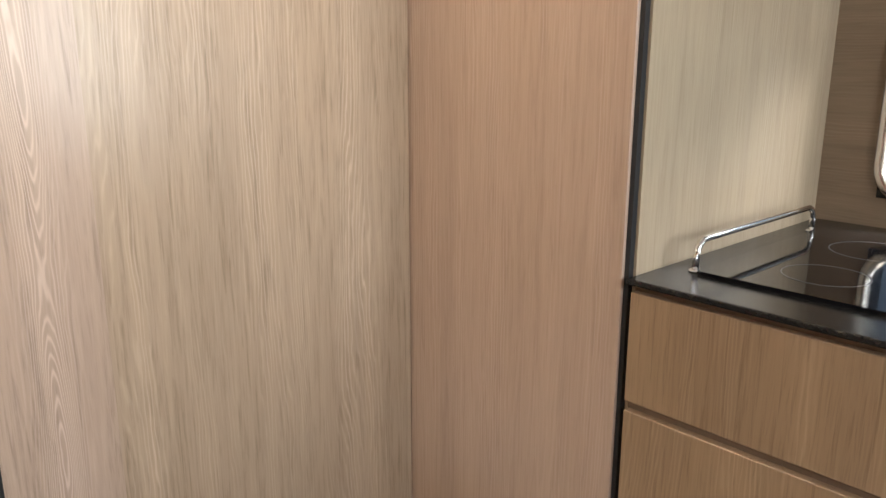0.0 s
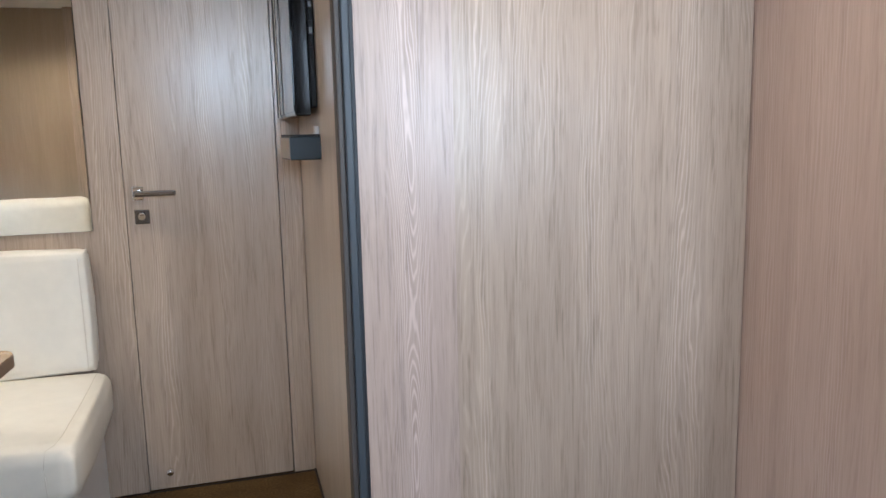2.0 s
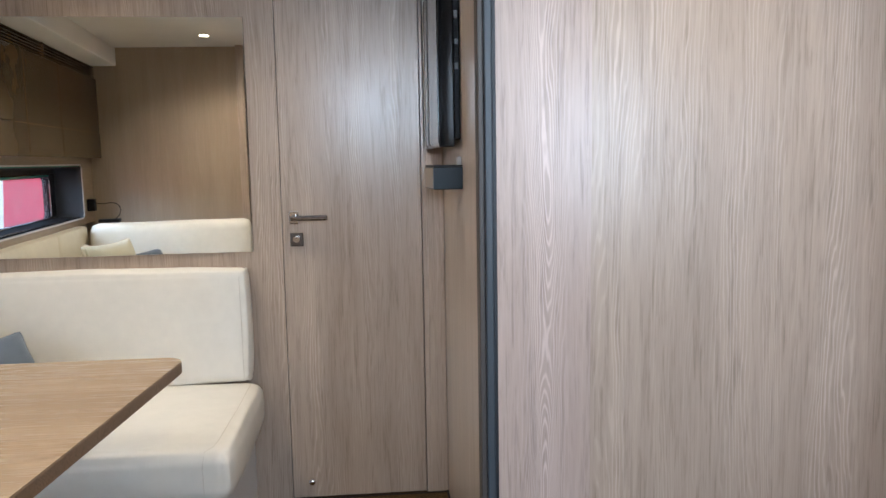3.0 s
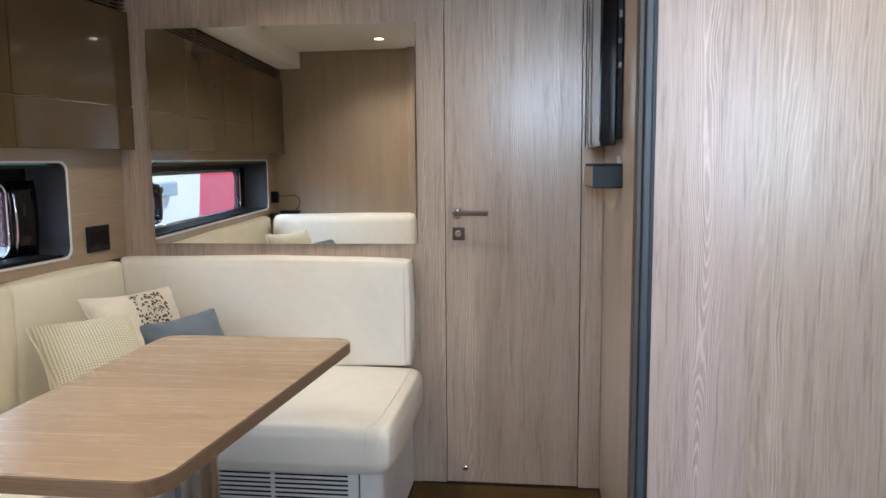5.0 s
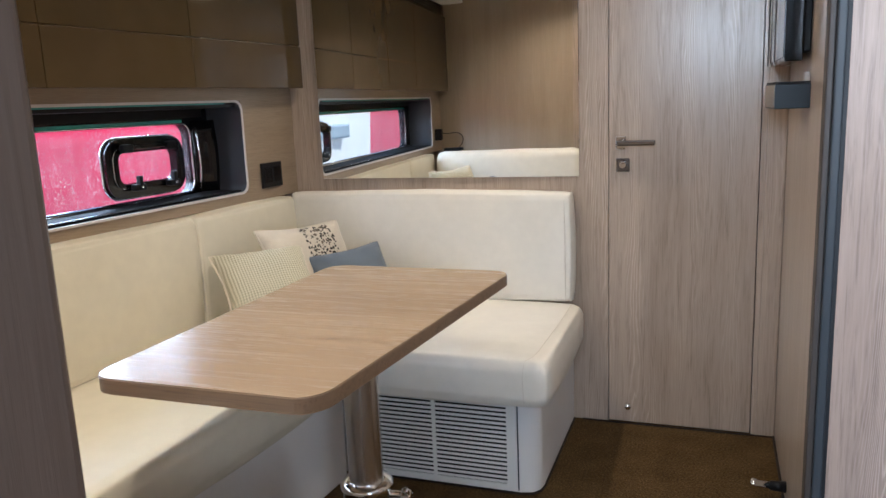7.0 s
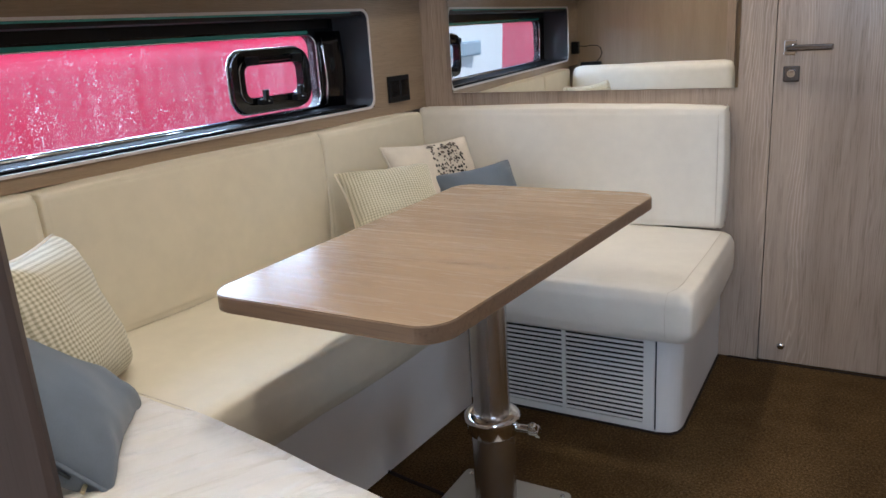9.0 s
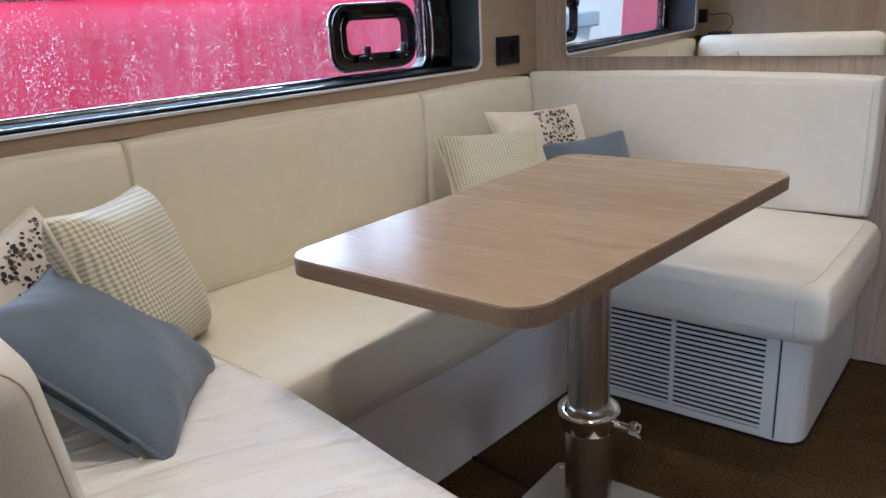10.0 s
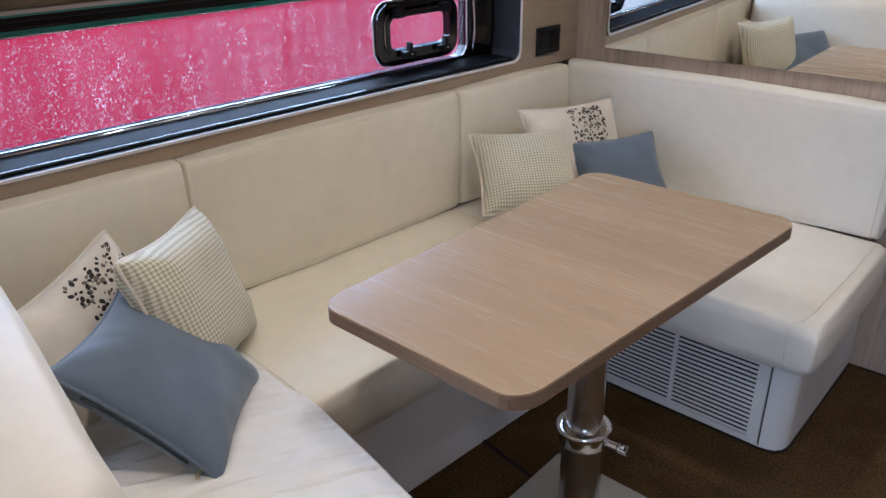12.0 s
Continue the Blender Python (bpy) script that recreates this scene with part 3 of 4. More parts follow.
hatch = part("opening_hatch", ring_prism(ho, hi_, DEEP, DEEP + 0.024), BLACK, win, "black opening port in the pane", m=PORT @ YZ)
part("hatch_rim", tube([(y, z, DEEP + 0.006) for y, z in rounded_outline(HY0 - 0.003, HY1 + 0.003, HZ0 - 0.003, HZ1 + 0.003, 0.061)], 0.0045, 8, True), CHROME, hatch, "bright rim", True, PORT @ YZ)
mid_ = rounded_outline(HY0 + 0.030, HY1 - 0.030, HZ0 + 0.032, HZ1 - 0.028, 0.038)
part("hatch_bead", tube([(y, z, DEEP + 0.0245) for y, z in mid_], 0.0022, 8, True), CHROME, hatch, "", True, PORT @ YZ)
part("hatch_lip", ring_prism(mid_, hi_, DEEP + 0.024, DEEP + 0.032), BLACK, hatch, "", m=PORT @ YZ)
part("hatch_handle", box(DEEP + 0.032, DEEP + 0.046, HY0 + 0.07, HY1 - 0.075, HZ1 - 0.036, HZ1 - 0.020, bevel=0.004), BLACK, hatch, "black bar handle", m=PORT)
for y, z in ((HY0 + 0.075, HZ1 - 0.03), (HY1 - 0.080, HZ1 - 0.03)):
    part("hinge", box(DEEP + 0.030, DEEP + 0.054, y - 0.020, y + 0.020, z - 0.014, z + 0.014, bevel=0.004), BLACK_MATT, hatch, m=PORT)
for y, z in ((HY0 + 0.11, HZ0 + 0.036), (HY1 - 0.085, HZ0 + 0.036)):
    bm = box(DEEP + 0.030, DEEP + 0.056, y - 0.024, y + 0.024, z - 0.013, z + 0.008, bevel=0.004)
    add_box(bm, DEEP + 0.040, DEEP + 0.060, y - 0.007, y + 0.007, z, z + 0.036, bevel=0.003)
    part("latch", bm, BLACK_MATT, hatch, m=PORT)
    part("latch_pin", cyl((DEEP + 0.060, y, z - 0.002), (DEEP + 0.064, y, z - 0.002), 0.005, None, 12), CHROME, hatch, "", True, PORT)

# galley window
gw = thing("window_2", (2.47, 0.24, 0.91), "galley hull window with a steel rim", "window", kind="structure")
go = rounded_outline(GY0 - 0.002, GY1 + 0.002, GZ0 - 0.002, GZ1 + 0.002, 0.001)
gi = rounded_outline(GY0 + 0.012, GY1 - 0.012, GZ0 + 0.012, GZ1 - 0.012, 0.07)
part("window_frame", ring_prism(go, gi, 2.468, 2.55), BLACK, gw, "black frame", m=YZ)
part("rim", tube([(y, z, 2.466) for y, z in rounded_outline(GY0, GY1, GZ0, GZ1, 0.075)], 0.016, 10, True), STEEL, gw, "polished steel rim", True, YZ)
gp = part("pane", box(2.515, 2.519, GY0, GY1, GZ0, GZ1), mat("tinted_glass", (0.25, 0.27, 0.28), 0.0, Transmission_Weight=1.0, IOR=1.1), gw)
gp.visible_shadow = False

# ---- door and mirror ----
door = thing("door_1", (0.40, 2.777, 0), "closed oak cabin door with vertical grain and steel lever", "door", kind="structure")
part("leaf", box(0.1545, 0.6525, 2.7735, 2.815, 0.007, 1.925, bevel=0.002, seg=1), OAK, door)
hd = part("door_handle", box(0.178, 0.214, 2.764, 2.774, 1.032, 1.078, bevel=0.003), CHROME, door, "square steel rose with lever")
bm = cyl((0.196, 2.766, 1.056), (0.196, 2.722, 1.056), 0.009)
add_box(bm, 0.186, 0.318, 2.716, 2.730, 1.046, 1.065, bevel=0.005, seg=3)
part("lever", bm, mat("dark_steel", (0.42, 0.42, 0.44), 0.12, 1.0), hd, "flat steel lever")
lk = part("lock", box(0.180, 0.227, 2.766, 2.774, 0.952, 1.000, bevel=0.003), mat("dark_rose_steel", (0.22, 0.21, 0.21), 0.2, 1.0), door, "square steel lock rose")
bm = cyl((0.203, 2.767, 0.978), (0.203, 2.758, 0.978), 0.012)
add_box(bm, 0.197, 0.212, 2.750, 2.760, 0.982, 0.990, bevel=0.002)
part("thumb_turn", bm, CHROME, lk)
part("door_stud", lathe([(0.014, 0), (0.014, 0.004), (0.009, 0.012)], (0, 0, 0), 16), CHROME, door, "small chrome stud", True,
     Matrix.Translation((0.225, 2.7735, 0.067)) @ Matrix.Rotation(radians(90), 4, "X"))
mir = thing("wall_mirror", (-0.47, 2.775, 0.934), "large frameless rectangular mirror above the sofa back", "mirror")
hung = Matrix.Translation((0.049, 2.7725, 0)) @ Matrix.Rotation(radians(0.93), 4, "Z") @ Matrix.Translation((-0.049, -2.7725, 0))
part("mirror_glass", box(-0.988, 0.049, 2.7725, 2.7766, 0.936, 1.753, bevel=0.0012, seg=1), MIRROR, mir, m=hung)
part("backing_board", box(-0.985, 0.046, 2.7768, 2.7805, 0.939, 1.750), SEAM_DARK, mir, m=hung)

# ---- overhead cabinets ----
BRONZE = mat("bronze_joint", (0.30, 0.23, 0.14), 0.25, 1.0)
for k, (a, b) in enumerate(((-2.25, -1.40), (-1.40, -0.835), (-0.835, -0.27), (-0.27, 0.352))):
    cab = thing("overhead_cabinet", PORT @ Vector((0, (a + b) / 2, 1.30)), "glossy bronze-brown overhead cabinet above the hull window", "cabinet", "row of overhead cabinets")
    part("body", box(0.001, 0.045, a + 0.001, b - 0.001, 1.302, 1.818), GLOSS, cab, m=PORT)
    part("door", box(0.046, 0.067, a + 0.0015, b - 0.0015, 1.465, 1.816, bevel=0.002), GLOSS, cab, m=PORT)
    part("lower_flap", box(0.046, 0.069, a + 0.0012, b - 0.0012, 1.300, 1.460, bevel=0.002), GLOSS, cab, m=PORT)
    part("joint_bead", box(0.046, 0.062, a + 0.0015, b - 0.0015, 1.4608, 1.4642), BRONZE, cab, "bronze joint line", m=PORT)
grille = thing("ceiling_grille", PORT @ Vector((0, -0.8, 1.82)), "dark slotted ventilation grille above the overhead cabinets", "grille")
# black sheet stands in for the shade behind the slats
part("backing", box(0.001, 0.03, -2.25, 0.352, 1.822, 1.90), SLOT_SHADE, grille, m=PORT)
for k in range(5):
    z = 1.826 + 0.0155 * k
    part("slat", box(0.03, 0.056, -2.25, 0.352, z, z + 0.0075, bevel=0.001, seg=1), GLOSS, grille, m=PORT)
for y in (-1.2, -0.45, 0.25):
    part("divider", box(0.03, 0.058, y - 0.006, y + 0.006, 1.822, 1.90), GLOSS, grille, m=PORT)
structure("soffit", box(0.001, 0.20, -2.26, 0.352, 1.902, 2.018, bevel=0.006), CEILING, "boxed white soffit along the hull side", "soffit", PORT)

# ---- downlights ----
LIGHTS = ((-0.44, 0.71, 40), (-0.42, 2.35, 28), (0.40, 2.30, 13), (0.42, 1.25, 15), (1.15, 1.15, 24), (-0.45, 1.50, 26))
for x, y, watts in LIGHTS:
    dl = thing("downlight", (x, y, 2.02), "small round warm recessed ceiling downlight with chrome bezel", "downlight", "ceiling downlights")
    ring = [(0.036 * math.cos(i * math.pi / 12), 0.036 * math.sin(i * math.pi / 12)) for i in range(24)]
    core = [(0.027 * math.cos(i * math.pi / 12), 0.027 * math.sin(i * math.pi / 12)) for i in range(24)]
    part("bezel", ring_prism(ring, core, 2.013, 2.0195), CHROME, dl, "", False, Matrix.Translation((x, y, 0)))
    part("lens", cyl((x, y, 2.0155), (x, y, 2.0195), 0.0265), LAMP, dl, "glowing lens")
    lamp = new("downlight_glow", bpy.data.lights.new("downlight_glow", "SPOT"))
    lamp.data.energy, lamp.data.color = watts, (1.0, 0.80, 0.57)
    lamp.data.spot_size, lamp.data.spot_blend, lamp.data.shadow_soft_size = radians(140), 1.0, 0.03
    lamp.location = (x, y, 2.005)

# ---- sofa ----


def lay_on(bm, pts, step=0.02):
    """The line of points drawn down onto the nearest spots of a surface."""
    tree = mathutils.bvhtree.BVHTree.FromBMesh(bm)
    out = []
    for a, b in zip(pts, pts[1:]):
        a, b = Vector(a), Vector(b)
        k = max(1, int((b - a).length / step))
        out += [a.lerp(b, i / k) for i in range(k)]
    out.append(Vector(pts[-1]))
    hits = [tree.find_nearest(p) for p in out]
    return [h[0] + h[1] * 0.0004 for h in hits]


def seam(pts, parent, m=None, r=0.0011, material=None):
    part("seam", tube(pts, r, 6), material or STITCH, parent, "", True, m)


def sofa_base(name, bm, label, m=None, at=(0, 0, 0), fronts=()):
    ob = thing(name, at, label, "sofa base", "U-shaped sofa bases")
    part("plinth", bm, WHITE, ob, "", False, m)
    for q in fronts:
        part("front_panel", box(*q, bevel=0.0025), WHITE, ob, "", False, m)
    return ob


far_base = sofa_base("sofa_base", box(-1.06, -0.0440, 2.15, 2.774, 0, 0.33, bevel=0.0015), "white lacquered sofa base with a slatted air vent", None, (-0.5, 2.4, 0))
part("rounded_corner", prism(rounded_outline(-0.0428, 0.022, 2.15, 2.774, 0.05, 8, (0.001, 0.001, 0.001, 0.058)), 0, 0.33, 0.0015), WHITE, far_base, "moulded white corner piece")
part("bottom_bead", tube([(-0.59, 2.147, 0.004), (-0.04, 2.147, 0.004), (0.0, 2.158, 0.004), (0.018, 2.18, 0.004), (0.0245, 2.21, 0.004)], 0.004, 8), EDGING, far_base, "dark bottom bead", True)
sofa_base("sofa_base", box(-0.06, 0.545, -1.52, -0.27, 0, 0.33, bevel=0.004), "white sofa base along the hull side", PORT, (0, 0, 0),
          [(0.5455, 0.550, -1.50, -0.28, 0.012, 0.325)])
sofa_base("sofa_base", prism(rounded_outline(-1.36, -0.40, 0.003, 0.54, 0.05, 8, (0.06, 0.001, 0.001, 0.02)), 0, 0.33), "white sofa base below the near seat", NEAR, (0, 0, 0), [(-1.2, -0.48, 0.5405, 0.545, 0.012, 0.325)])

vent = thing("air_vent", (-0.32, 2.15, 0.04), "white slatted ventilation panel in the sofa base", "vent")
vo, vi = rounded_outline(-0.592, -0.046, 0.014, 0.318, 0.004, 2), rounded_outline(-0.562, -0.078, 0.033, 0.300, 0.004, 2)
part("frame", ring_prism(vo, vi, -2.152, -2.141), WHITE, vent, m=XZ)
# black sheet gives the shallow slots the shade of deep ones
part("backing", box(-0.565, -0.075, 2.1465, 2.1495, 0.03, 0.302), SLOT_SHADE, vent, "black sheet painting the shade inside the slots")
# flat dark strip paints the shadow of the groove beside the frame
part("groove_shade_strip", box(-0.0455, -0.0420, 2.1485, 2.1515, 0.014, 0.325), SLATE_BOX, vent)
part("mullion", box(-0.325, -0.313, 2.1408, 2.1464, 0.033, 0.300), WHITE, vent)
first = None
for k in range(18):
    z = 0.0365 + 0.0149 * k
    if first is None:
        first = part("slat", box(-0.562, -0.078, 2.1412, 2.1432, 0.0365, 0.0452, bevel=0.0006, seg=1), WHITE, vent)
    else:
        s = new("slat", first.data)
        s.parent, s.matrix_parent_inverse = vent, vent.matrix_basis.inverted()
        s.location = (0, 0, z - 0.0365)

# seats
def seat(label, bm, m=None, seams=(), material=None):
    ob = thing("seat_cushion", (0, 0, 0), label, "cushion", "sofa seat cushions")
    bmesh.ops.recalc_face_normals(bm, faces=bm.faces)
    lines = [lay_on(bm, s) for s in seams]
    part("pad", bm, material or LEATHER_LAMPLIT, ob, "", True, m)
    for s in lines:
        seam(s, ob, m)
    return ob


seat("thick cream leather seat cushion at the forward end", soft_box(-1.17, 0.072, 2.062, 2.73, 0.318, 0.478, 0.045, 0.010, 1.0),
     None, [[(0.0, 2.05, 0.335), (-0.002, 2.05, 0.43), (0.002, 2.07, 0.475), (0.022, 2.09, 0.485), (0.030, 2.14, 0.487), (0.034, 2.40, 0.487), (0.034, 2.68, 0.485)]], LEATHER_DAYLIT)
seat("cream leather seat cushion along the hull side", soft_box(0.0, 0.600, -1.345, -0.30, 0.318, 0.478, 0.045, 0.008, 5.0), PORT,
     [[(0.06, -1.31, 0.488), (0.35, -1.312, 0.49), (0.56, -1.31, 0.488), (0.60, -1.31, 0.45)]])
seat("creased white leather seat cushion at the near end", soft_box(-1.37, -0.30, 0.10, 0.625, 0.318, 0.478, 0.045, 0.012, 9.0, 0.016, 0.013), NEAR,
     (), LEATHER_CREASED)


def back(label, bm, m=None, seams=(), material=None):
    ob = thing("back_cushion", (0, 0, 0), label, "cushion", "sofa back cushions")
    bmesh.ops.recalc_face_normals(bm, faces=bm.faces)
    lines = [lay_on(bm, s) for s in seams]
    part("pad", bm, material or LEATHER_LAMPLIT, ob, "", True, m)
    for s in lines:
        seam(s, ob, m)
    return ob


back("cream leather sofa back cushion below the mirror", soft_box(-1.115, 0.032, 2.688, 2.775, 0.480, 0.886, 0.030, 0.008, 2.0, 0, 0.06), None,
     [[(0.010, 2.68, 0.49), (0.010, 2.68, 0.70), (0.008, 2.682, 0.862)]], LEATHER_DAYLIT)
back("short cream leather sofa back cushion in the corner", soft_box(-0.06, 0.048, -0.303, 0.272, 0.480, 0.876, 0.022, 0.006, 3.0, 0, 0.06), PORT)
back("long cream leather sofa back cushion below the window", soft_box(-0.06, 0.046, -1.258, -0.307, 0.480, 0.876, 0.022, 0.008, 4.0, 0, 0.06), PORT)
back("cream leather sofa back cushion in the near corner", soft_box(-0.06, 0.048, -1.86, -1.262, 0.480, 0.876, 0.022, 0.006, 6.0, 0, 0.06), PORT)
bm = soft_box(-1.42, -0.455, -0.028, 0.135, 0.47, 0.890, 0.055, 0.004, 7.0, 0, 0.05)
for v in bm.verts:
    v.co.y += 0.13 * (0.89 - v.co.z) * max(0, min(1, v.co.y / 0.13))
def end_line(a, x):
    y, z = 0.068 + 0.052 * math.cos(a), 0.835 + 0.045 * math.sin(a)
    return (x, y + 0.13 * (0.89 - z), z)
ends = [(-0.468, 0.118 + 0.13 * (0.89 - z), z) for z in (0.50, 0.60, 0.70, 0.80)] + [end_line(math.pi * i / 12, -0.468) for i in range(13)]
back("thick white leather back cushion with piped rounded end", bm, NEAR, [ends], LEATHER_DAYLIT)

# ---- table ----
tb = thing("dining_table", (-0.285, 1.58, 0.012), "oak-topped saloon table on a telescopic steel pedestal", "table")
def taper(pts):
    """The walkway side of the top runs slightly inwards towards the near end."""
    return [(x - 0.085 * (2.09 - y) * (x + 0.617) / 0.59, y) for x, y in pts]


TO = taper(rounded_outline(-0.611, -0.030, 1.074, 2.086, 0.06, 10))
TI = taper(rounded_outline(-0.6095, -0.0315, 1.0755, 2.0845, 0.0585, 10))
part("tabletop", prism(TI, 0.7035, 0.7355, 0.002), OAK_TABLE, tb, "oak veneer top with rounded corners")
part("edge_band", ring_prism(TO, TI, 0.705, 0.7325), OAK_EDGE, tb, "darker layered oak edge")
part("mounting_plate", box(-0.385, -0.185, 1.48, 1.68, 0.693, 0.7033, bevel=0.003), STEEL, tb)
C0 = (-0.285, 1.58, 0)
part("inner_tube", lathe([(0.0428, 0.30), (0.043, 0.3005), (0.043, 0.31), (0.043, 0.68), (0.043, 0.6924), (0.0428, 0.6929)], C0), STEEL, tb, "polished inner tube", True)
part("outer_tube", lathe([(0.075, 0.012), (0.072, 0.018), (0.056, 0.045), (0.0505, 0.06), (0.0505, 0.07), (0.0505, 0.25), (0.0505, 0.2615), (0.0503, 0.262)], C0), STEEL, tb, "polished outer tube", True)
col = part("collar", lathe([(0.0515, 0.255), (0.060, 0.262), (0.060, 0.285), (0.065, 0.292), (0.066, 0.303), (0.060, 0.310), (0.0445, 0.312)], C0), CHROME, tb, "chrome clamp collar", True)
wd = Vector((0.995, 0.10, 0))
c = Vector(C0) + Vector((0, 0, 0.276))
part("clamp_screw", cyl(c + wd * 0.058, c + wd * 0.095, 0.009, None, 16), CHROME, col)
bm = box(-0.008, 0.008, -0.007, 0.007, -0.034, 0.034, bevel=0.005, seg=3)
add_box(bm, -0.018, 0.010, -0.011, 0.011, -0.012, 0.012, bevel=0.005, seg=3)
part("wing_knob", bm, CHROME, col, "chrome wing knob", False, Matrix.Translation(c + wd * 0.105) @ Matrix.Rotation(0.10, 4, "Z") @ Matrix.Rotation(0.7, 4, "X"))
bp = part("base_plate", prism(rounded_outline(-0.455, -0.155, 1.488, 1.755, 0.012), 0.0005, 0.012, 0.002), PLATE, tb, "square satin metal base plate")
for x, y in ((-0.435, 1.508), (-0.175, 1.508), (-0.435, 1.735), (-0.175, 1.735)):
    part("bolt", lathe([(0.008, 0), (0.008, 0.002), (0.004, 0.004)], (x, y, 0.012), 12), CHROME, bp, "", True)

# ---- pillows ----


def pillow_outline(u, v, w, h):
    """Where a pillow's cover lies in its plane: sides drawn in, corners blunted."""
    blunt = 1 - 0.03 * (u * v) ** 8
    return u * w / 2 * (1 - 0.11 * (1 - v * v)) * blunt, v * h / 2 * (1 - 0.11 * (1 - u * u)) * blunt


def pillow_mesh(w, h, t, seed=0.0, n=30):
    bm = bmesh.new()
    grid = {}
    for s in (1, -1):
        for i in range(n + 1):
            for j in range(n + 1):
                u, v = math.sin(math.pi / 2 * (2 * i / n - 1)), math.sin(math.pi / 2 * (2 * j / n - 1))
                edge = i in (0, n) or j in (0, n)
                if s == -1 and edge:
                    grid[s, i, j] = grid[1, i, j]
                    continue
                x, y = pillow_outline(u, v, w, h)
                z = s * t / 2 * ((1 - u ** 4) * (1 - v ** 4)) ** 0.55
                q = Vector((u * 1.7 + seed, v * 1.7, s * 2.0))
                if not edge:
                    z += 0.010 * noise.noise(q) * (1 - u ** 4) * (1 - v ** 4)
                    rad = math.atan2(v, u)
                    z += 0.010 * math.sin(rad * 14 + seed * 5) * max(0, (u * u + v * v) - 0.55) * (1 - u ** 6) * (1 - v ** 6)
                grid[s, i, j] = bm.verts.new((x, y, z))
    for s in (1, -1):
        for i in range(n):
            for j in range(n):
                q = [grid[s, i, j], grid[s, i + 1, j], grid[s, i + 1, j + 1], grid[s, i, j + 1]]
                bm.faces.new(q if s == 1 else q[::-1])
    return bm


def pillow_edge(w, h, k=20):
    pts = []
    for a, b in (((-1, -1), (1, -1)), ((1, -1), (1, 1)), ((1, 1), (-1, 1)), ((-1, 1), (-1, -1))):
        for i in range(k):
            f = i / k
            u, v = a[0] + (b[0] - a[0]) * f, a[1] + (b[1] - a[1]) * f
            pts.append((*pillow_outline(u, v, w, h), 0))
    return pts


def spots(w, h, t, x0, x1, seed, material, share):
    """Flat leaf-shaped blots lying on the pillow's front between two heights of its width."""
    rng = random.Random(seed)
    bm = bmesh.new()
    done = []
    for _ in range(900):
        u, v = rng.uniform(x0, x1), rng.uniform(-0.86, 0.90)
        if any((u - a) ** 2 * w * w + (v - b) ** 2 * h * h < 0.019 ** 2 for a, b in done):
            continue
        done.append((u, v))
        if rng.random() > share:
            continue
        r, a0 = rng.uniform(0.0028, 0.0072), rng.uniform(0, 3.14)
        ring = []
        for i in range(9):
            a = 2 * math.pi * i / 9
            dx, dy = 1.12 * r * math.cos(a), 0.80 * r * math.sin(a)
            px, py = dx * math.cos(a0) - dy * math.sin(a0), dx * math.sin(a0) + dy * math.cos(a0)
            uu, vv = max(-0.97, min(0.97, u + 2 * px / w)), max(-0.97, min(0.97, v + 2 * py / h))
            z = t / 2 * ((1 - uu ** 4) * (1 - vv ** 4)) ** 0.55
            q = Vector((uu * 1.7 + seed, vv * 1.7, 2.0))
            z += 0.010 * noise.noise(q) * (1 - uu ** 4) * (1 - vv ** 4) + 0.0022
            ring.append(bm.verts.new((*pillow_outline(uu, vv, w, h), z)))
        bm.faces.new(ring)
    return bm


def pillow(label, material, w, h, t, m, seed, piping=None, spotted=None, zipper=False):
    ob = thing("throw_pillow", (0, 0, 0), label, "pillow", "throw pillows on the sofa")
    part("cover", pillow_mesh(w, h, t, seed), material, ob, "", True)
    part("piping", tube(pillow_edge(w, h), 0.0042, 8, True), piping or material, ob, "", True)
    if spotted:
        part("printed_pattern", spots(w, h, t, *spotted, int(seed), SPOT, 0.7), SPOT, ob, "dark brown printed blots")["kind"] = "stuff"
        part("printed_pattern", spots(w, h, t, *spotted, int(seed) + 50, SPOT_TAN, 0.35), SPOT_TAN, ob, "tan printed blots")["kind"] = "stuff"
    if zipper:
        part("zip", tube([(-0.30 * w + 0.6 * w * i / 12, -h / 2 * (1 - 0.085 * (1 - (0.6 * (i / 6 - 1)) ** 2)) - 0.001, -0.008) for i in range(13)], 0.003, 6), SLATE_BOX, ob, "", True)
        part("zip_pull", box(0.36 * w, 0.36 * w + 0.008, -h / 2 - 0.012, -h / 2 + 0.012, -0.012, -0.006, bevel=0.002), BRASS, ob, "brass zip pull")
    ob.matrix_basis = m
    return ob


def facing(centre, right, up):
    """A pose whose x runs along right and whose y runs as near to up as it can."""
    x = Vector(right).normalized()
    z = x.cross(Vector(up)).normalized()
    y = z.cross(x)
    return Matrix.Translation(centre) @ Matrix((x, y, z)).transposed().to_4x4()


pillow("slate-blue cotton pillow lying tilted with zipped piped edge", BLUE_CLOTH, 0.37, 0.37, 0.14, facing((-0.815, 0.843, 0.592), (0.574, 0.489, -0.657), (-0.686, 0.725, -0.06)), 11.0, None, None, True)
pillow("olive and cream checked pillow leaning in the near corner", GINGHAM, 0.345, 0.345, 0.15, facing((-0.955, 0.995, 0.65), (-0.537, 0.842, -0.051), (-0.303, -0.136, 0.943)), 23.0, CREAM_CLOTH)
pillow("cream linen pillow with brown blotted band in the near corner", CREAM_CLOTH, 0.35, 0.31, 0.12, facing((-1.045, 0.815, 0.615), (-0.22, 0.90, 0.30), (-0.42, -0.20, 0.85)), 31.0, None, (-0.02, 0.93))
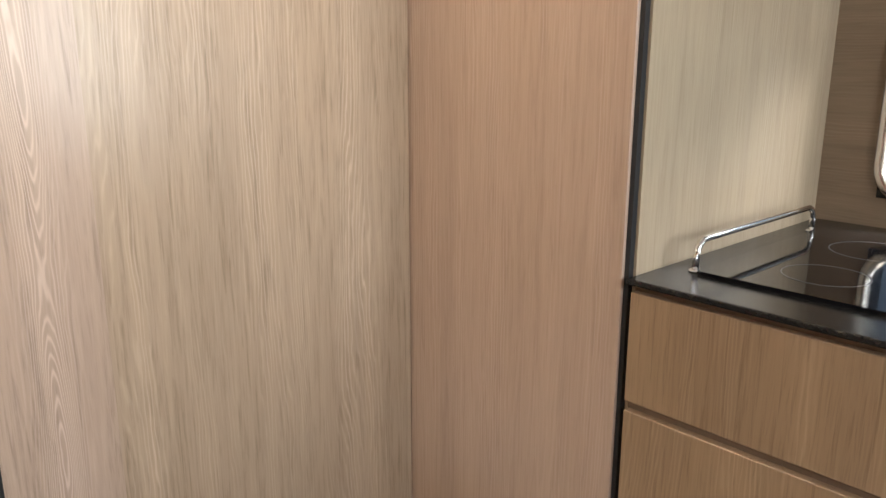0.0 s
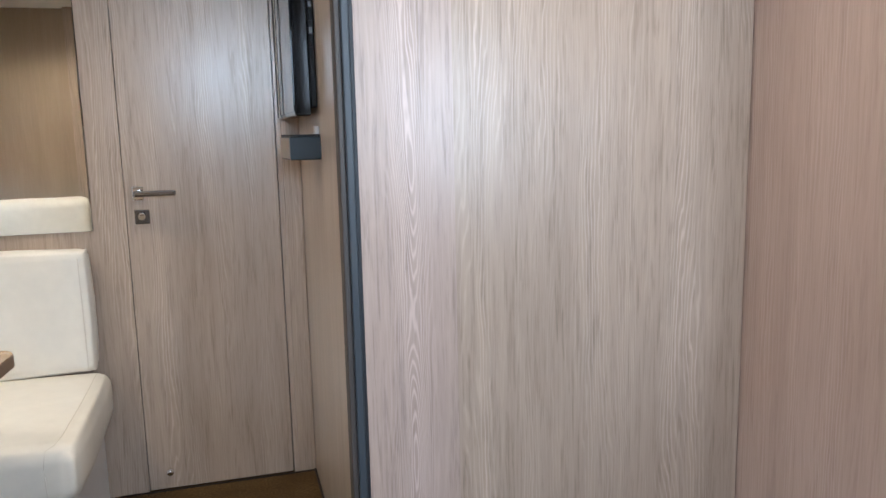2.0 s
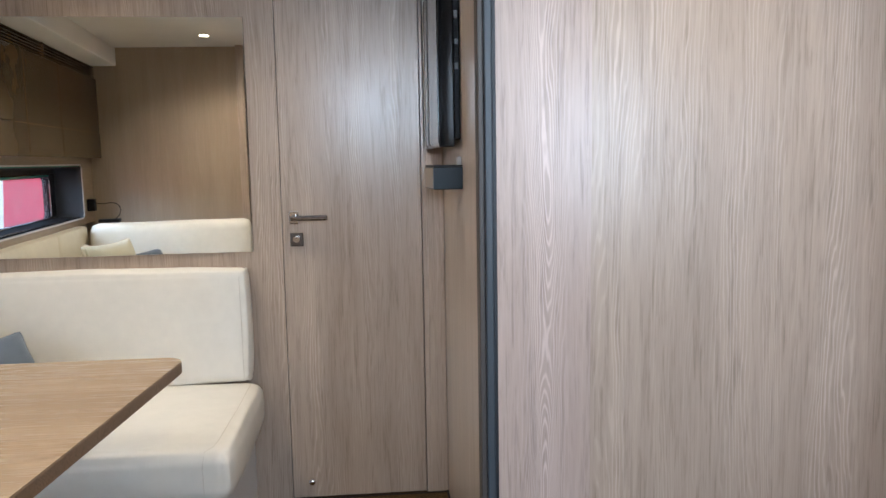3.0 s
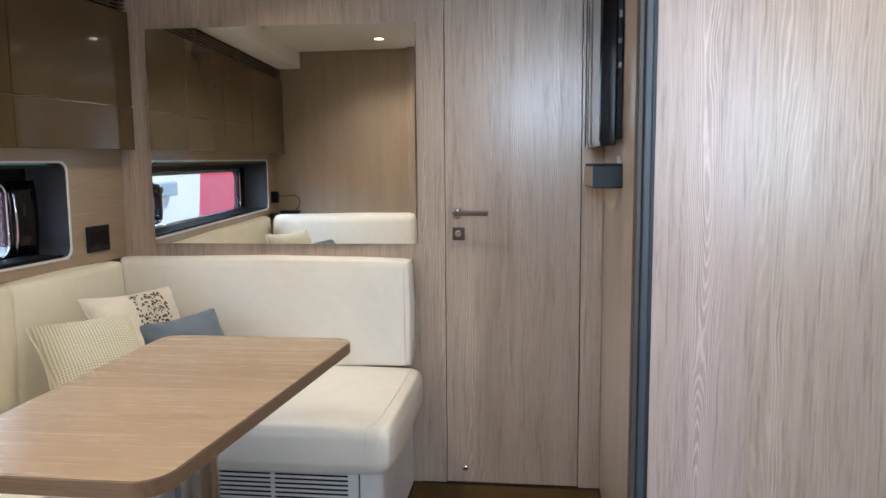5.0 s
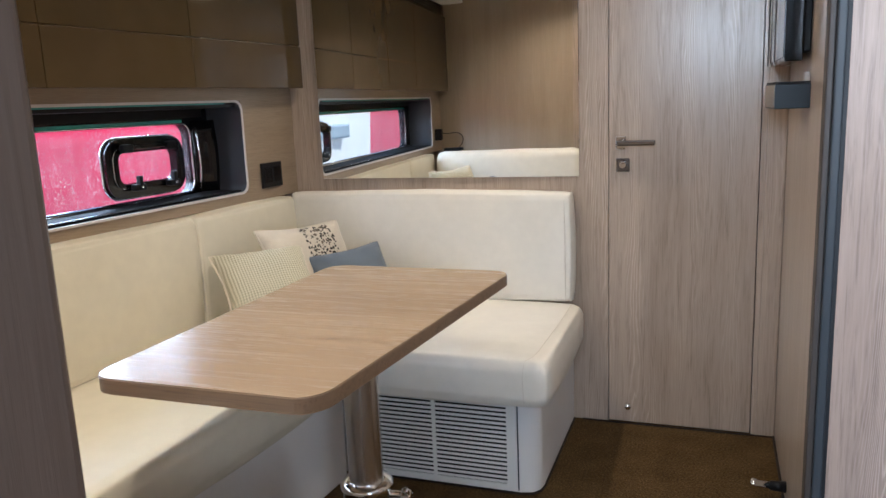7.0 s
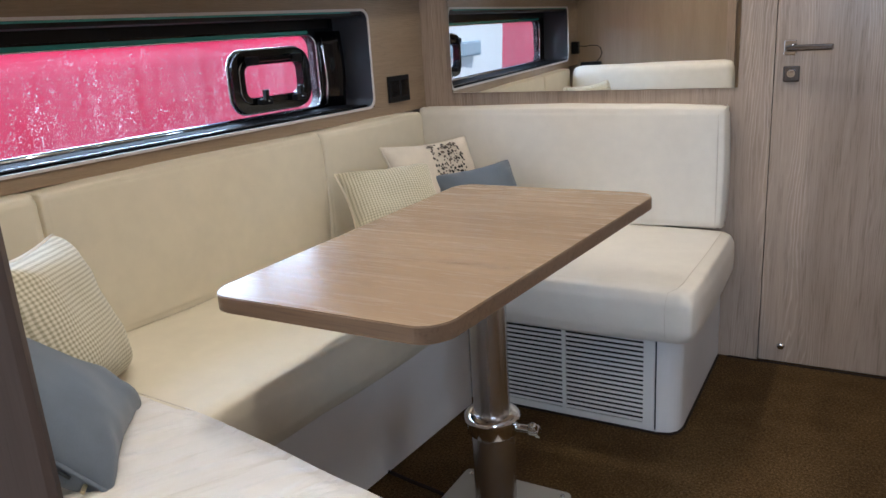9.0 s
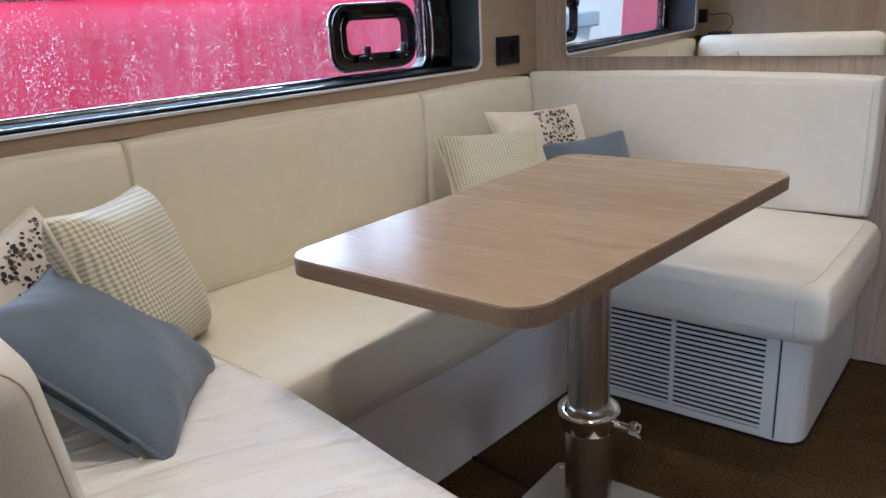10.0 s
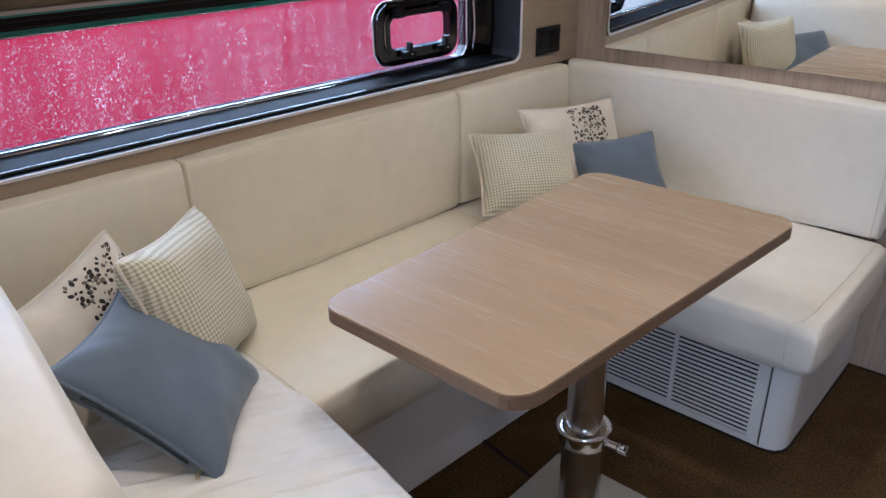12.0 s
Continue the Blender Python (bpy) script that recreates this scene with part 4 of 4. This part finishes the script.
pillow("olive and cream checked pillow leaning in the forward corner", GINGHAM, 0.335, 0.31, 0.11, facing((-0.905, 2.174, 0.640), (0.624, 0.781, -0.011), (-0.60, 0.48, 0.62)), 43.0, CREAM_CLOTH)
pillow("cream linen pillow with brown blotted band in the forward corner", CREAM_CLOTH, 0.41, 0.31, 0.11, facing((-0.890, 2.443, 0.657), (0.308, 0.95, -0.043), (-0.437, 0.182, 0.881)), 51.0, None, (-0.2, 0.55))
pillow("slate-blue cotton pillow leaning on the forward back cushion", BLUE_CLOTH, 0.30, 0.27, 0.09, facing((-0.715, 2.445, 0.602), (0.629, 0.774, 0.075), (-0.569, 0.393, 0.722)), 63.0)

# ---- small fixtures ----
so = thing("wall_socket", PORT @ Vector((0, 0.18, 0.97)), "black double power socket on the hull lining", "socket")
part("plate", box(0.0005, 0.009, 0.118, 0.248, 0.922, 1.018, bevel=0.003), BLACK_MATT, so, m=PORT)
part("module", box(0.009, 0.012, 0.190, 0.238, 0.940, 1.000, bevel=0.002), BLACK, so, "glossy socket insert", m=PORT)
part("module", box(0.009, 0.012, 0.130, 0.182, 0.940, 1.000, bevel=0.002), BLACK, so, "grey socket insert", m=PORT)

ch = thing("charger", PORT @ Vector((0, -2.09, 1.0)), "black plug-in charger with a drooping black cable", "charger")
part("plug", box(0.0005, 0.05, -2.115, -2.065, 0.955, 1.035, bevel=0.006), BLACK_MATT, ch, m=PORT)
droop = [(0.05, 1.005), (0.09, 1.000), (0.13, 1.006), (0.165, 1.004), (0.19, 0.985), (0.198, 0.955), (0.188, 0.925), (0.165, 0.900), (0.13, 0.889), (0.08, 0.8855)]
part("cable", tube([(x, -2.09 - 0.1 * x, z) for x, z in droop], 0.003, 6), BLACK_MATT, ch, "", True, PORT)
part("adapter", box(0.06, 0.19, -2.145, -2.075, 0.877, 0.899, bevel=0.005), BLACK_MATT, ch, "flat black adapter", m=PORT)

STEEL_DARK = mat("dark_connector_metal", (0.10, 0.10, 0.10), 0.35, 1.0)
tv = thing("television", (0.70, 2.45, 1.30), "slim black wall-mounted television above the passage", "television")
part("housing", box(0.672, 0.716, 2.195, 2.735, 1.288, 1.80, bevel=0.004), BLACK, tv)
part("screen", box(0.6695, 0.6718, 2.205, 2.725, 1.30, 1.79), HOB_GLASS, tv, "glossy dark screen")
part("rear_cover", box(0.7162, 0.7345, 2.205, 2.29, 1.31, 1.78, bevel=0.003), BLACK_MATT, tv, "matt black rear cover")
part("bracket", box(0.716, 0.7348, 2.30, 2.62, 1.40, 1.66, bevel=0.003), BLACK_MATT, tv)
for k in range(6):
    part("connector", box(0.719, 0.730, 2.198, 2.2048, 1.47 + 0.035 * k, 1.484 + 0.035 * k + 0.004 * (k % 3), bevel=0.0015), STEEL_DARK if k % 2 else BLACK_MATT, tv)

bx = thing("switch_box", (0.70, 2.2, 1.17), "blue-grey plastic wall box below the television", "box")
part("case", prism([(0.7346, 2.17), (0.7346, 2.34), (0.640, 2.34), (0.652, 2.17)], 1.168, 1.232, 0.003), SLATE_BOX, bx)
# thin paler plate paints the light caught by the box's left side
part("lit_side_plate", prism([(0.6515, 2.174), (0.6398, 2.336), (0.6378, 2.336), (0.6495, 2.174)], 1.172, 1.229), mat("lit_side_taupe", (0.26, 0.225, 0.19), 0.4), bx, "taupe plate painting the box's lit left side")
part("lid", prism([(0.7346, 2.172), (0.7346, 2.338), (0.641, 2.338), (0.653, 2.172)], 1.2325, 1.2365), BLACK_MATT, bx)
part("stub", box(0.722, 0.7346, 2.20, 2.23, 1.237, 1.26, bevel=0.002), TRIM_WHITE, bx)

ds = thing("door_stop", (0.735, 2.30, 0.055), "black and chrome door stop on the passage wall", "door stop")
part("sleeve", cyl((0.7348, 2.30, 0.055), (0.690, 2.30, 0.055), 0.017, 0.014), BLACK_MATT, ds, "", True)
part("tip", lathe([(0.011, 0), (0.011, 0.036), (0.015, 0.038), (0.015, 0.050), (0.011, 0.054)], (0, 0, 0), 16), CHROME, ds, "chrome tip", True,
     Matrix.Translation((0.690, 2.30, 0.055)) @ Matrix.Rotation(radians(-90), 4, "Y"))

# ---- galley ----
structure("worktop", box(1.648, 2.469, -1.75, 0.967, 0.826, 0.838, bevel=0.003), COUNTER, "black stone galley worktop", "worktop")
DRAW = oak("drawer_oak", (0.34, 0.235, 0.155), contrast=0.9, cathedral=0.3)
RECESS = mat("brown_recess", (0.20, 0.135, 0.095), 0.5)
for a, b in ((0.32, 0.962), (-0.33, 0.318), (-0.98, -0.332), (-1.70, -0.982)):
    dr = thing("galley_drawer_unit", (1.9, (a + b) / 2, 0), "oak galley drawer unit with recessed finger pulls", "cabinet", "row of galley drawer units")
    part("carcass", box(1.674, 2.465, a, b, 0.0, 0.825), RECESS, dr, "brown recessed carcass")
    for z0, z1 in ((0.597, 0.812), (0.335, 0.578), (0.07, 0.316)):
        part("drawer_front", box(1.656, 1.674, a + 0.002, b - 0.002, z0, z1, bevel=0.0015, seg=1), DRAW, dr)
hob = thing("hob", (2.0, 0.6, 0.838), "black ceramic glass hob set on the worktop", "hob")
part("glass", prism(rounded_outline(1.765, 2.33, 0.25, 0.895, 0.012), 0.8382, 0.846, 0.002), HOB_GLASS, hob)
for x, y, r in ((1.91, 0.72, 0.075), (2.17, 0.72, 0.09), (1.91, 0.44, 0.09), (2.17, 0.44, 0.075)):
    ro = [(x + r * math.cos(i * math.pi / 16), y + r * math.sin(i * math.pi / 16)) for i in range(32)]
    ri = [(x + (r - 0.002) * math.cos(i * math.pi / 16), y + (r - 0.002) * math.sin(i * math.pi / 16)) for i in range(32)]
    part("cooking_zone", ring_prism(ro, ri, 0.8461, 0.8464), GREY_REVEAL, hob)
rail = thing("fiddle_rail", (1.95, 0.90, 0.838), "chrome fiddle rail loop guarding the hob", "rail")
pts = [(1.782, 0.905, 0.838)]
for i in range(7):
    a = math.pi / 2 * i / 6
    pts.append((1.782 + 0.03 * (1 - math.cos(a)), 0.905, 0.868 + 0.03 * math.sin(a)))
for i in range(7):
    a = math.pi / 2 * i / 6
    pts.append((2.27 + 0.03 * math.sin(a), 0.905, 0.868 + 0.03 * math.cos(a)))
pts.append((2.30, 0.905, 0.838))
part("bar", tube(pts, 0.0065, 10), CHROME, rail, "", True)
for x in (1.782, 2.30):
    part("foot", lathe([(0.012, 0.0), (0.012, 0.004), (0.008, 0.006)], (x, 0.905, 0.838), 14), CHROME, rail, "", True)

# ---- outside ----
structure("water", box(-300, 300, -300, 300, -1.3, -1.2), WATER, "grey-green harbour water", "water")


def hull_side(name, x, y0, y1, z1, material, label):
    bm = bmesh.new()
    ny, nz = 24, 10
    rows = [[bm.verts.new((x - 0.35 * (2 * i / ny - 1) ** 2 - 0.25 * (1 - k / nz) ** 2, y0 + (y1 - y0) * i / ny, -1.2 + (z1 + 1.2) * k / nz)) for k in range(nz + 1)] for i in range(ny + 1)]
    for a, b in zip(rows, rows[1:]):
        for k in range(nz):
            bm.faces.new((a[k], b[k], b[k + 1], a[k + 1]))
    top = [[r[-1], bm.verts.new(r[-1].co + Vector((-2.2, 0, 0.05)))] for r in rows]
    for a, b in zip(top, top[1:]):
        bm.faces.new((a[0], b[0], b[1], a[1]))
    return tagged(part(name, bm, material, None, "", True), label, "boat")


hull_side("neighbouring_boat", -3.1, 0.2, 11.0, 1.30, RED, "red-painted hull of a boat moored alongside")
white_boat = hull_side("moored_boat", -4.2, -6.2, 1.0, 1.9, GELCOAT, "white gelcoat hull of a boat moored further off")
hull_side("distant_boat", -6.5, -22.0, -5.4, 2.4, RED, "red hull of a boat moored beyond")
part("window_band", box(-4.34, -4.21, -4.6, -3.2, 0.78, 0.98, bevel=0.03), mat("blue_grey_boat_glass", (0.26, 0.34, 0.39), 0.3), white_boat, "blue-grey glazed band")
